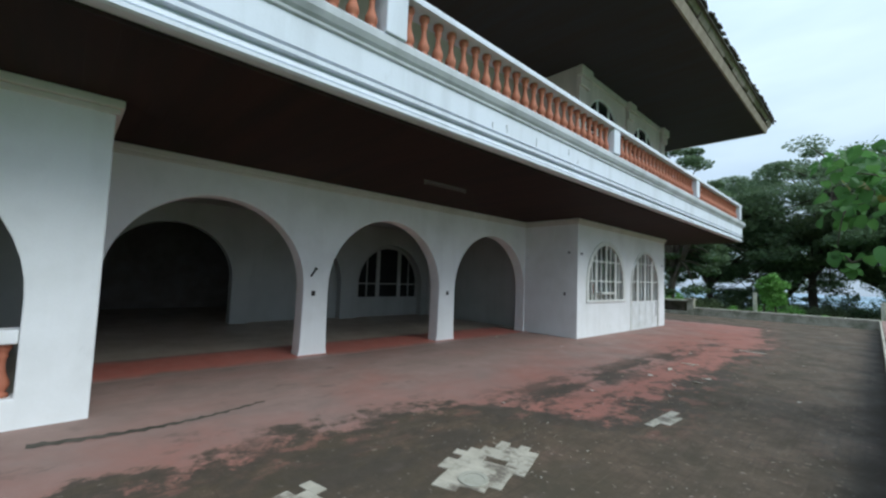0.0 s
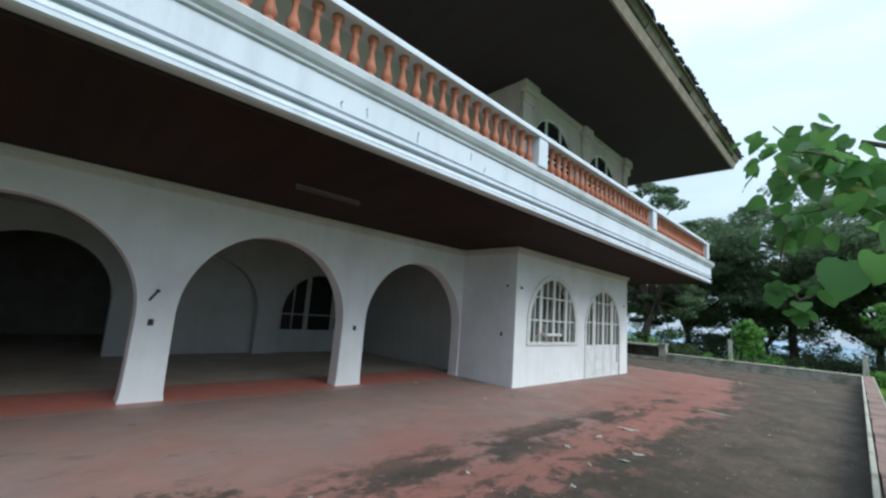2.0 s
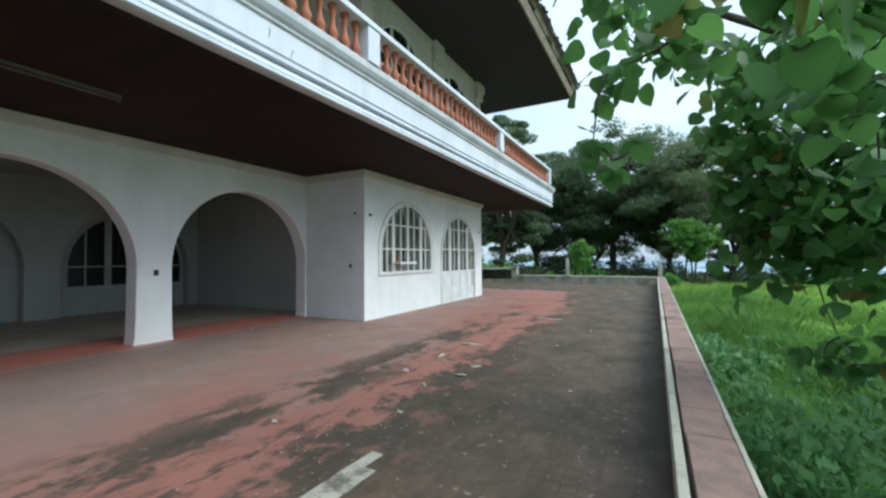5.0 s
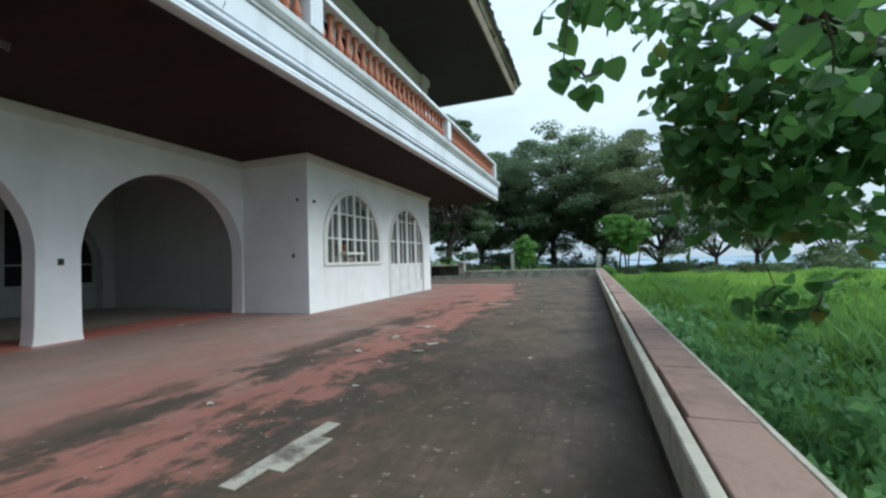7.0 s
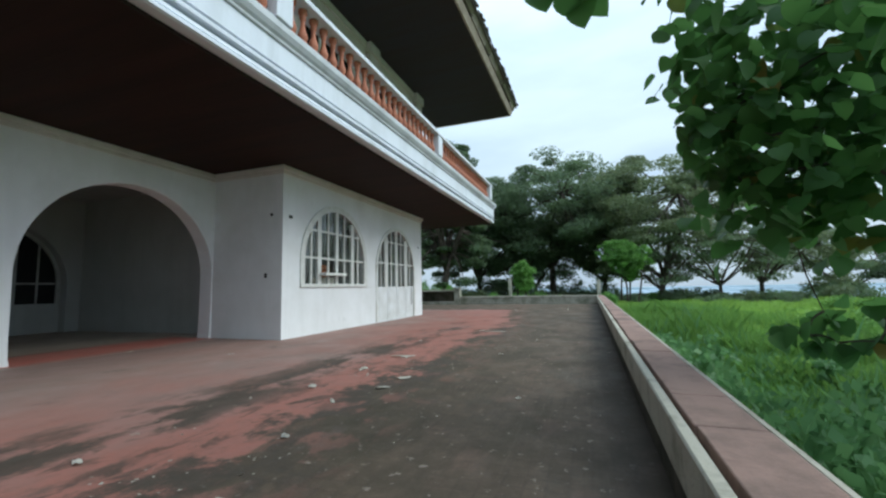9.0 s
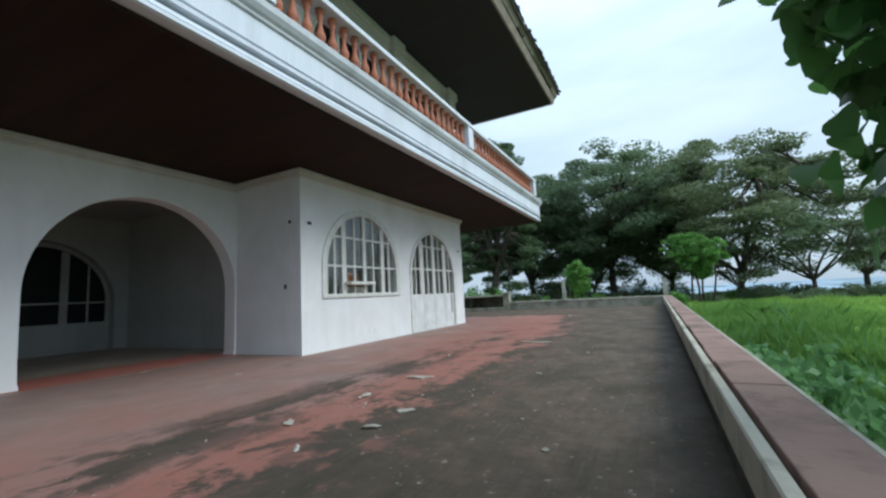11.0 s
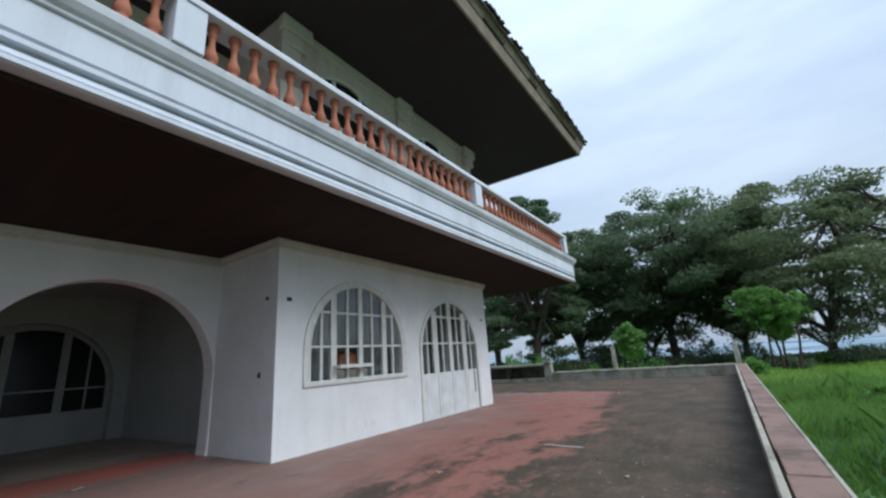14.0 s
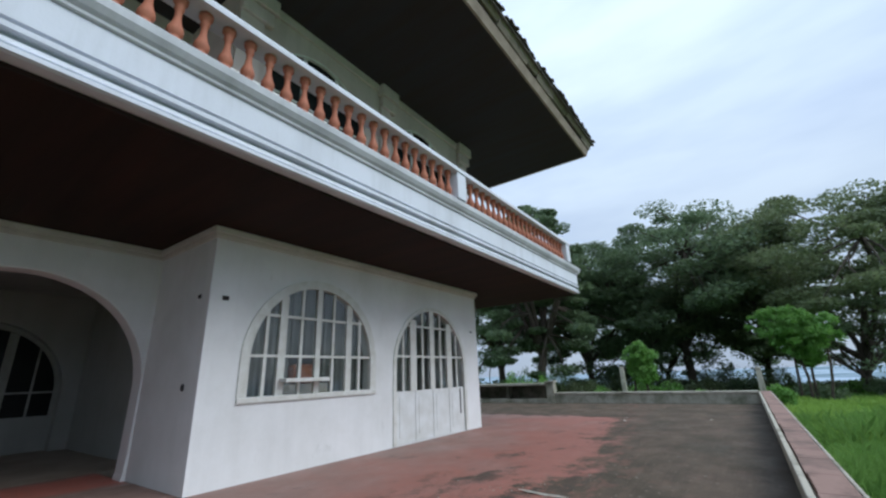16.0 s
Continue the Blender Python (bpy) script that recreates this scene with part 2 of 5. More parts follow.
    wob.inputs["Factor"].default_value = 0.022
    jig = k.n.new("ShaderNodeTexNoise")
    jig.inputs["Scale"].default_value, jig.inputs["Detail"].default_value = 3.0, 4
    k.l.new(k.p, jig.inputs["Vector"])
    k.l.new(k.p, wob.inputs["A"])
    k.l.new(jig.outputs["Color"], wob.inputs["B"])
    k.l.new(wob.outputs["Result"], g.inputs["Vector"])
    joint = k.math("MULTIPLY", g.outputs["Color"], k.ramp(k.noise(1.4, 8, 0.75), [(0.42, 0.0), (0.66, 0.6)]))
    drive = k.mix(joint, drive, (0.044, 0.034, 0.026))
    # distance from the border of the paint, which bulges from the house half way along
    swing = k.math("MULTIPLY", k.math("MAXIMUM", k.math("SUBTRACT", y, 13.5), 0.0), -0.17)
    start = k.math("SUBTRACT", 3.4, y, True)
    swing = k.math("ADD", swing, k.math("MULTIPLY", start, -1.75))
    off = k.math("SUBTRACT", x, swing)
    # the paint also stops short of the end wall
    e = k.math("MAXIMUM", k.math("ADD", off, 2.05), k.math("MULTIPLY", k.math("SUBTRACT", y, 19.7), 0.9))
    e = k.math("ADD", e, k.math("MULTIPLY", k.math("SUBTRACT", mid, 0.5), 2.7))
    e = k.math("ADD", e, k.math("MULTIPLY", k.math("SUBTRACT", fine, 0.5), 0.9))
    c = k.mix(k.math("ADD", k.math("MULTIPLY", e, 3.5), 0.5, True), c, drive)
    # flakes of paint left lying past the border, and rubble among them
    past = k.math("SUBTRACT", 1.0, k.math("MULTIPLY", k.math("ABSOLUTE", k.math("SUBTRACT", off, -1.75)), 1.7), True)
    left_paint = k.ramp(k.noise(3.4, 6, 0.64, (1.2, 0.8, 1)), [(0.52, 0.0), (0.60, 0.75)])
    c = k.mix(k.math("MULTIPLY", left_paint, past), c, (0.27, 0.125, 0.095))
    # moss: soft drifts in the dust beside the bright paint, and a dark seam where the paint ends
    drift = k.noise(1.25, 7, 0.66, (1.5, 0.85, 1), 0.25)
    moss = k.math("ADD", drift, k.math("MULTIPLY", k.math("SUBTRACT", fine, 0.5), 0.22))
    near = k.math("MULTIPLY", k.math("SUBTRACT", 14.0, y), 0.15, True)
    zone = k.math("SUBTRACT", 1.15, k.math("MULTIPLY", k.math("ABSOLUTE", k.math("ADD", x, k.math("ADD", 3.10, k.math("MULTIPLY", start, -0.25)))), 1.35), True)
    seam = k.math("SUBTRACT", 1.0, k.math("MULTIPLY", k.math("ABSOLUTE", k.math("SUBTRACT", e, 0.15)), 1.7), True)
    brown = k.mix(fine, (0.036, 0.031, 0.022), (0.098, 0.076, 0.056))
    m1 = k.ramp(k.math("ADD", moss, k.math("MULTIPLY", k.math("MULTIPLY", zone, near), 0.15)), [(0.565, 0.0), (0.665, 1.0)])
    c = k.mix(k.math("MULTIPLY", m1, k.math("MULTIPLY", zone, 0.92)), c, brown)
    m2 = k.ramp(k.math("ADD", moss, k.math("MULTIPLY", k.math("MULTIPLY", seam, near), 0.20)), [(0.56, 0.0), (0.65, 1.0)])
    c = k.mix(k.math("MULTIPLY", m2, k.math("MULTIPLY", seam, 0.95)), c, brown)
    flake = k.ramp(k.noise(3.6, 6, 0.62, (1.3, 0.7, 1), 0.4), [(0.52, 0.0), (0.60, 0.92)])
    c = k.mix(k.math("MULTIPLY", flake, k.math("MULTIPLY", k.math("MAXIMUM", bright, zone), near)), c, brown)
    # pale bare cement flecks among the moss
    pale = k.ramp(k.noise(4.5, 6, 0.7, (1, 0.6, 1)), [(0.66, 0.0), (0.70, 1.0)])
    c = k.mix(k.math("MULTIPLY", pale, k.math("MULTIPLY", zone, 0.6)), c, (0.40, 0.35, 0.28))
    # near-black brown along the foot of the low wall, with a ragged edge
    foot = k.math("ADD", k.math("MULTIPLY", k.math("ADD", x, 0.06), 4.0), k.math("MULTIPLY", k.math("SUBTRACT", mid, 0.5), 2.6), True)
    c = k.mix(k.math("MULTIPLY", foot, 0.65), c, (0.045, 0.036, 0.027))
    # small dark marks on the paint
    c = k.mix(k.ramp(k.noise(2.6, 7, 0.72, (1, 0.6, 1)), [(0.58, 0.0), (0.70, 0.7)]), c, (0.12, 0.09, 0.072))
    c = k.mix(k.math("MULTIPLY", grain, 0.22), c, (0.11, 0.09, 0.078))
    k.colour(c)
    k.bump(k.math("ADD", k.math("MULTIPLY", fine, 0.7), k.math("MULTIPLY", grain, 0.3)), 0.4, 0.014)
    k.rough(k.ramp(mid, [(0.3, 0.55), (0.7, 0.9)]))
    return k.m


TERRACE = terrace_material()


def bare_tile_material():
    k = Mat("stained_cream_tile", 0.6)
    c = k.mix(k.ramp(k.noise(7, 5, 0.6), [(0.3, 0.0), (0.72, 1.0)]), (0.60, 0.55, 0.45), (0.42, 0.38, 0.30))
    c = k.mix(k.math("MULTIPLY", k.random(), 0.35), c, (0.36, 0.33, 0.27))
    c = k.mix(k.ramp(k.noise(4.2, 7, 0.7), [(0.50, 0.0), (0.62, 0.85)]), c, (0.13, 0.105, 0.08))
    k.colour(c)
    k.bump(k.noise(35, 3), 0.15, 0.01)
    return k.m


TILE_CREAM = bare_tile_material()
PALE_CRUMBS = plain("pale_cement_crumbs", (0.50, 0.45, 0.37), (0.30, 0.26, 0.21), 0.9, 3, island=True)


def porch_material(name, band):
    k = Mat(name, 0.42, spec=0.5)
    x = k.axis("X")
    mid, fine = k.noise(1.3, 6, 0.65), k.noise(11, 5, 0.65)
    dust = k.mix(k.ramp(mid, [(0.3, 0.0), (0.7, 1.0)]), (0.54, 0.47, 0.385), (0.41, 0.36, 0.29))
    c = k.mix(k.ramp(fine, [(0.4, 0.0), (0.8, 0.5)]), dust, (0.32, 0.20, 0.15))
    if band:
        red = k.mix(k.ramp(fine, [(0.3, 0.0), (0.75, 1.0)]), (0.60, 0.185, 0.14), (0.47, 0.19, 0.15))
        # the dust creeps over both borders of the paint
        over = k.math("SUBTRACT", k.math("ABSOLUTE", k.math("ADD", x, 8.02)), 0.52)
        over = k.math("ADD", over, k.math("MULTIPLY", k.math("SUBTRACT", mid, 0.5), 0.8))
        grime = k.mix(k.ramp(mid, [(0.3, 0.0), (0.7, 1.0)]), (0.36, 0.25, 0.21), (0.26, 0.195, 0.16))
        c = k.mix(k.math("ADD", k.math("MULTIPLY", over, 3.2), 0.15, True), red, grime)
    k.colour(c)
    k.bump(fine, 0.2, 0.008)
    k.rough(k.ramp(mid, [(0.3, 0.32), (0.7, 0.6)]))
    return k.m


PORCH = porch_material("dusty_porch_floor", False)
RED_BAND = porch_material("red_floor_paint", True)


def mossy(name, base, moss, level=0.45):
    k = Mat(name, 0.9, spec=0.2)
    c = k.mix(k.ramp(k.noise(1.7, 7, 0.7), [(level, 0.0), (level + 0.2, 1.0)]), base, moss)
    c = k.mix(k.ramp(k.noise(3.0, 5, 0.65, (1, 1, 0.2)), [(0.55, 0.0), (0.75, 0.6)]), c, tuple(v * 0.4 for v in moss))
    k.colour(c)
    k.bump(k.noise(22, 5, 0.7), 0.5, 0.015)
    return k.m


LOW_WALL = mossy("lichened_concrete", (0.42, 0.40, 0.33), (0.19, 0.20, 0.14))
VOID_WALL = mossy("void_dark_concrete", (0.15, 0.13, 0.105), (0.055, 0.06, 0.038), 0.4)
INNER_FACE = mossy("dark_render", (0.12, 0.105, 0.085), (0.05, 0.05, 0.037), 0.4)
EDGE_BAND = mossy("pale_cement_edge", (0.50, 0.47, 0.39), (0.17, 0.155, 0.115), 0.50)
COPING = mossy("faded_red_coping", (0.335, 0.222, 0.185), (0.17, 0.125, 0.105), 0.46)


def field_material():
    k = Mat("meadow_with_painted_haze", 0.95, spec=0.1)
    x, y = k.axis("X"), k.axis("Y")
    near = k.mix(k.ramp(k.noise(0.5, 6, 0.65), [(0.3, 0.0), (0.7, 1.0)]), (0.08, 0.19, 0.032), (0.18, 0.32, 0.075))
    near = k.mix(k.ramp(k.noise(0.12, 4), [(0.5, 0.0), (0.7, 0.5)]), near, (0.16, 0.19, 0.07))
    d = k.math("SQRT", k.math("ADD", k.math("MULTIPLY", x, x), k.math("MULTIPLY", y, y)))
    # haze painted in: pale blue replaces the green with distance
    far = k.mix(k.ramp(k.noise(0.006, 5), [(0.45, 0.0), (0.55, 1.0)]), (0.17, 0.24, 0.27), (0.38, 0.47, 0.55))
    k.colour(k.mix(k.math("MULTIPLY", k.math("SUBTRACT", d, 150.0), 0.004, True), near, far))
    k.bump(k.noise(6, 4), 0.6, 0.05)
    return k.m


FIELD = field_material()


def glass_material(name="window_glass", rough=0.04):
    k = Mat(name, rough, spec=0.6)
    k.colour((0.86, 0.9, 0.9))
    k.b.inputs["Transmission Weight"].default_value = 1.0
    k.b.inputs["IOR"].default_value = 1.45
    return k.m


GLASS = glass_material()
# opaque near-black panes: the darkness of the rooms behind is in their colour
UNLIT_PANE = plain("unlit_room_pane", (0.012, 0.014, 0.014), (0.02, 0.022, 0.022), 0.22, 2, 0.22, 0.0)


# ---- mesh helpers ----
def mesh_of(name, verts, faces, material, smooth=False):
    me = bpy.data.meshes.new(name)
    me.from_pydata(verts, [], faces)
    me.materials.append(material)
    if smooth:
        me.polygons.foreach_set("use_smooth", [True] * len(me.polygons))
    me.update()
    return me


def from_bm(name, bm, material, smooth=False):
    bmesh.ops.recalc_face_normals(bm, faces=bm.faces)
    me = bpy.data.meshes.new(name)
    bm.to_mesh(me)
    bm.free()
    me.materials.append(material)
    if smooth:
        me.polygons.foreach_set("use_smooth", [True] * len(me.polygons))
    return me


def part(name, me, parent=None, label=""):
    ob = new(name, me)
    if parent is not None:
        ob.parent = parent
    if label:
        ob["label"] = label
    return ob


def box(bm, x0, x1, y0, y1, z0, z1, bevel=0.0):
    r = bmesh.ops.create_cube(bm, size=1.0)
    vs = r["verts"]
    bmesh.ops.scale(bm, vec=(x1 - x0, y1 - y0, z1 - z0), verts=vs)
    bmesh.ops.translate(bm, vec=((x0 + x1) / 2, (y0 + y1) / 2, (z0 + z1) / 2), verts=vs)
    if bevel:
        es = list({e for v in vs for e in v.link_edges})
        bmesh.ops.bevel(bm, geom=es, offset=bevel, segments=2, profile=0.5, affect="EDGES")


def box_mesh(name, dims, material, bevel=0.0):
    bm = bmesh.new()
    box(bm, *dims, bevel=bevel)
    return from_bm(name, bm, material)


def empty(name, label, category, kind="", group="", at=(0, 0, 0)):
    ob = new(name)
    ob.location = at
    ob.empty_display_size = 0.1
    return tagged(ob, label, category, group, kind)


def structure(name, me, label, category):
    return tagged(new(name, me), label, category, kind="structure")


def sweep(bm, profile, y0, y1, cap=True):
    """A profile of (x, z) points drawn along y."""
    a = [bm.verts.new((x, y0, z)) for x, z in profile]
    b = [bm.verts.new((x, y1, z)) for x, z in profile]
    n = len(profile)
    for k in range(n):
        bm.faces.new((a[k], a[(k + 1) % n], b[(k + 1) % n], b[k]))
    if cap:
        bm.faces.new(a[::-1])
        bm.faces.new(b)


def arch_wall(name, u0, u1, z0, z1, openings, thick, place, material, steps=20, flare=0.0):
    """A wall along u with arched openings (centre, half width, sill, springing). place(u, d, z) sets it in the world; d goes into the wall.
    flare: how far the piers spread at their feet."""
    bm = bmesh.new()
    at = {}

    def vert(u, d, z):
        key = (round(u, 4), round(d, 4), round(z, 4))
        if key not in at:
            at[key] = bm.verts.new(place(u, d, z))
        return at[key]

    def face(pts):
        vs = [vert(*p) for p in pts]
        if len(set(vs)) > 2:
            bm.faces.new(vs)

    def both(outline):
        face([(u, 0, z) for u, z in outline])
        face([(u, thick, z) for u, z in outline][::-1])

    def inside(line):
        for (ua, za), (ub, zb) in zip(line, line[1:]):
            face([(ua, 0, za), (ua, thick, za), (ub, thick, zb), (ub, 0, zb)])

    def jamb(c, h, sill, spring, side):
        zs = [sill, spring] if sill > z0 + 0.05 or not flare else [z0, 0.03, 0.09, 0.35, 0.8, spring]
        line = []
        for z in zs:
            spread = flare * (1 - (z - z0) / (spring - z0)) ** 1.6 + (0.02 if z < 0.05 else 0.006 if z < 0.1 else 0.0) * (flare > 0)
            line.append((c + side * (h - (spread if len(zs) > 2 else 0.0)), z))
        return line

    left = [(u0, z0), (u0, z1)]
    for c, h, sill, spring in sorted(openings):
        a, b = jamb(c, h, sill, spring, -1), jamb(c, h, sill, spring, 1)
        arc = [(c - h * math.cos(math.pi * k / steps), spring + h * math.sin(math.pi * k / steps)) for k in range(steps + 1)]
        foot = [(c - h, z0)] if sill > z0 + 1e-6 else []
        both(left + [(c - h, z1)] + a[::-1] + foot)
        for (ua, za), (ub, zb) in zip(arc, arc[1:]):
            both([(ua, za), (ua, z1), (ub, z1), (ub, zb)])
        if foot:
            both([(c - h, z0), (c - h, sill), (c + h, sill), (c + h, z0)])
            inside([(c - h, sill), (c + h, sill)])
        inside(a + arc[1:-1] + b[::-1])
        left = ([(c + h, z0)] if foot else []) + b + [(c + h, z1)]
    both(left + [(u1, z1), (u1, z0)])
    for u in (u0, u1):
        face([(u, 0, z0), (u, thick, z0), (u, thick, z1), (u, 0, z1)])
    return from_bm(name, bm, material)


def soften(ob, width=0.016):
    """Worn, rounded plaster arrises."""
    m = ob.modifiers.new("arris", "BEVEL")
    m.width, m.segments, m.limit_method, m.angle_limit = width, 2, "ANGLE", radians(50)
    return ob


# ---- plan ----
H = 3.50            # ground-floor soffit
AX = -7.54          # outer face of the arcade
BX = -5.70          # face of the projecting rooms
BY0, BY1 = 9.52, 16.61
PX = -13.0          # back wall of the porch
FX = -3.58          # balcony front
UZ = 8.05           # roof soffit
YS, YN = -9.0, 18.4  # balustrade ends
R = 1.56

# terrace, porch floor, ground
structure("pavement", box_mesh("pavement", (-7.2, 0.338, -10, 24.8, -0.3, 0.0), TERRACE), "red-painted concrete terrace, dusty, with dark moss and a bare grey drive", "terrace")
structure("floor_band", box_mesh("floor_band", (-8.75, -7.2, -1.1, 9.5, -0.3, 0.0), RED_BAND), "bright red painted floor strip under the arcade", "floor")
structure("floor_porch", box_mesh("floor_porch", (-19.2, -8.75, -9, 10.2, -0.3, 0.0), PORCH), "dusty brown porch floor behind the arches", "floor")
structure("floor_block", box_mesh("floor_block", (-8.75, -5.61, -9, -1.1, -0.3, 0.006), PORCH), "dusty porch floor in the block", "floor")
structure("pavement_side", box_mesh("pavement_side", (-14.0, -7.2, 16.61, 24.8, -0.3, -0.004), TERRACE), "stained terrace beyond the house corner", "terrace")


def ground_mesh():
    far = np.array([60, 80, 105, 140, 190, 260, 360, 520, 800, 1300, 2200, 3500.0])
    line = np.concatenate([-far[::-1], np.arange(-50, 51, 2.0), far])
    n = len(line)
    gx, gy = np.meshgrid(line, line + 10, indexing="ij")
    d = np.hypot(gx - 2, gy - 10)
    t = np.clip((d - 38) / 90, 0, 1)
    z = -0.14 - 0.012 * np.clip(d - 8, 0, 30) - 26 * t * t * (3 - 2 * t)
    z += np.where(d < 60, 0.05 * np.sin(gx * 0.7 + 1) * np.cos(gy * 0.5), 0) - 0.05
    verts = np.stack([gx.ravel(), gy.ravel(), z.ravel()], 1).tolist()
    faces = [(i * n + j, (i + 1) * n + j, (i + 1) * n + j + 1, i * n + j + 1) for i in range(n - 1) for j in range(n - 1)]
    return mesh_of("ground", verts, faces, FIELD, True)


structure("ground", ground_mesh(), "green meadow falling away to a plain coloured with blue haze", "ground")

# arcade
arches = [(0.56, R, 0, 1.34), (4.21, R, 0, 1.34), (7.92, 1.58, 0, 1.32)]
soften(structure("wall_arcade", arch_wall("wall_arcade", -1.06, BY0 + 0.25, 0, H, arches, 0.34, lambda u, d, z: (AX - d, u, z), WHITE, 28, 0.016),
                 "white plastered arcade wall with three round arches", "wall"))
# inner arcade and porch walls
inner = [(0.78, R, 0, 1.35), (4.42, R, 0, 1.30), (8.22, R, 0, 1.25)]
soften(structure("wall_porch_arches", arch_wall("wall_porch_arches", -9.0, 10.1, 0, H, inner, 0.30, lambda u, d, z: (PX - d, u, z), PORCH_SHADE_WALL, 24),
                 "white inner porch wall with arched recesses, shade greyed into its plaster", "wall"))
structure("wall_porch_back", arch_wall("wall_porch_back", 2.4, 10.1, 0, H, [(8.30, 1.45, 0.75, 1.28)], 0.25, lambda u, d, z: (PX - 0.302 - d, u, z), PORCH_SHADE_WALL, 20),
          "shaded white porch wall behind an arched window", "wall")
structure("wall_porch_end", box_mesh("wall_porch_end", (-19.4, AX - 0.342, 10.1, 10.35, 0, H), PORCH_SHADE_WALL), "shaded white porch end wall", "wall")
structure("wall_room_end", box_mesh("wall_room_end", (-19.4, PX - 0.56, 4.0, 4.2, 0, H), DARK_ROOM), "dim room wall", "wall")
structure("wall_south", box_mesh("wall_south", (-19.4, -5.6, -9.3, -9.0, 0, 8.0), WHITE), "white house wall", "wall")
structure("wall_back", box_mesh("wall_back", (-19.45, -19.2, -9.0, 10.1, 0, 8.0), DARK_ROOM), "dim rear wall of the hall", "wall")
structure("ceiling_porch", box_mesh("ceiling_porch", (-19.2, AX - 0.34, -9.0, 10.1, H, H + 0.15), PORCH_SHADE_WALL), "shaded plaster porch ceiling", "ceiling")
# projecting room: side and front
structure("wall_return", box_mesh("wall_return", (AX, BX - 0.252, BY0, BY0 + 0.25, 0, H), WHITE), "white plastered return wall", "wall")
W1 = (11.39, 1.27, 1.10, 1.62)
W2 = (14.60, 1.30, 0.02, 1.50)
structure("wall_bay", arch_wall("wall_bay", BY0, BY1, 0, H, [W1, W2], 0.25, lambda u, d, z: (BX - d, u, z), WHITE, 28),
          "white plastered wall with an arched window and an arched door", "wall")
structure("wall_bay_north", box_mesh("wall_bay_north", (-13.0, BX - 0.252, BY1 - 0.25, BY1, 0, H), WHITE), "white plastered end wall", "wall")
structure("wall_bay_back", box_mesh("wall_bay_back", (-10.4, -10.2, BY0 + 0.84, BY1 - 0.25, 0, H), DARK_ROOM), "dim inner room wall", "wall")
structure("floor_bay", box_mesh("floor_bay", (-10.2, BX - 0.25, BY0 + 0.25, BY1 - 0.25, -0.3, 0.006), PORCH), "dim inner room floor", "floor")
# left block with an arched porch window
soften(structure("wall_block", arch_wall("wall_block", -9.0, -1.06, 0, H, [(-3.20, R, 0.30, 1.28), (-7.0, R, 0.30, 1.28)], 0.30, lambda u, d, z: (-5.60 - d, u, z), WHITE, 24),
                 "white plastered block with an arched porch opening", "wall"))
structure("wall_block_side", box_mesh("wall_block_side", (AX - 0.34, -5.902, -1.36, -1.062, 0, H), WHITE), "white plastered block side", "wall")


def cornice(name, dims_list, material=CORNICE):
    bm = bmesh.new()
    for d in dims_list:
        box(bm, *d, bevel=0.012)
    return structure(name, from_bm(name, bm, material), "stepped white plaster cornice under the soffit", "trim")


cornice("trim_arcade", [(AX, AX + 0.06, -1.055, BY0 - 0.003, 3.40, H - 0.004), (AX, AX + 0.03, -1.055, BY0 - 0.003, 3.33, 3.397)])
cornice("trim_bay", [(BX, BX + 0.07, BY0 - 0.07, BY1 + 0.07, 3.40, H - 0.004), (BX, BX + 0.035, BY0 - 0.035, BY1 + 0.035, 3.33, 3.397)])
cornice("trim_return", [(AX + 0.063, BX - 0.003, BY0 - 0.07, BY0, 3.40, H - 0.004), (AX + 0.033, BX - 0.003, BY0 - 0.035, BY0, 3.33, 3.397)])
cornice("trim_block", [(-5.60, -5.53, -9.0, -0.99, 3.40, H - 0.004), (-5.60, -5.565, -9.0, -1.025, 3.33, 3.397)])
cornice("trim_block_side", [(AX + 0.063, -5.603, -1.06, -0.99, 3.40, H - 0.004)])

# ---- balcony ----
structure("ceiling_soffit", box_mesh("ceiling_soffit", (AX - 0.34, FX - 0.12, YS, 19.22, H, H + 0.16), SOFFIT), "dark brown stained timber soffit under the balcony", "ceiling")
structure("floor_balcony", box_mesh("floor_balcony", (-19.2, FX - 0.25, YS, 18.9, H + 0.162, 4.10), UPPER), "concrete balcony slab", "floor")


def fascia_profile():
    """Outline of the balcony edge, outwards from the slab, as (out, z)."""
    return [(-0.25, 3.545), (0.0, 3.545), (0.03, 3.56), (0.03, 3.598), (-0.005, 3.604), (-0.005, 3.618), (0.012, 3.624), (0.002, 3.655), (-0.02, 3.685), (-0.065, 3.69), (-0.065, 3.724), (0.03, 3.73), (0.03, 3.775),
            (-0.06, 3.78), (-0.06, 3.812), (0.02, 3.818), (0.02, 4.115), (-0.25, 4.115)]


def cap_profile():
    """The weathered sill on top of the balcony edge."""
    return [(-0.25, 4.118), (0.035, 4.118), (0.05, 4.13), (0.05, 4.16), (0.085, 4.19), (0.12, 4.245), (0.12, 4.325), (0.095, 4.355), (-0.25, 4.355)]


def edge_run(name, profile, material, label):
    bm = bmesh.new()
    sweep(bm, [(FX + o, z) for o, z in profile], YS, 19.28)
    structure(name, from_bm(name, bm, material), label, "trim")
    bm = bmesh.new()
    a, b = [], []
    for o, z in profile:
        a.append(bm.verts.new((FX + o, 19.283 + o, z)))
        b.append(bm.verts.new((-13.0, 19.283 + o, z)))
    n = len(a)
    for k in range(n):
        bm.faces.new((a[k], a[(k + 1) % n], b[(k + 1) % n], b[k]))
    bm.faces.new(a)
    bm.faces.new(b[::-1])
    structure(name + "_end", from_bm(name + "_end", bm, material), label + " on the end", "trim")


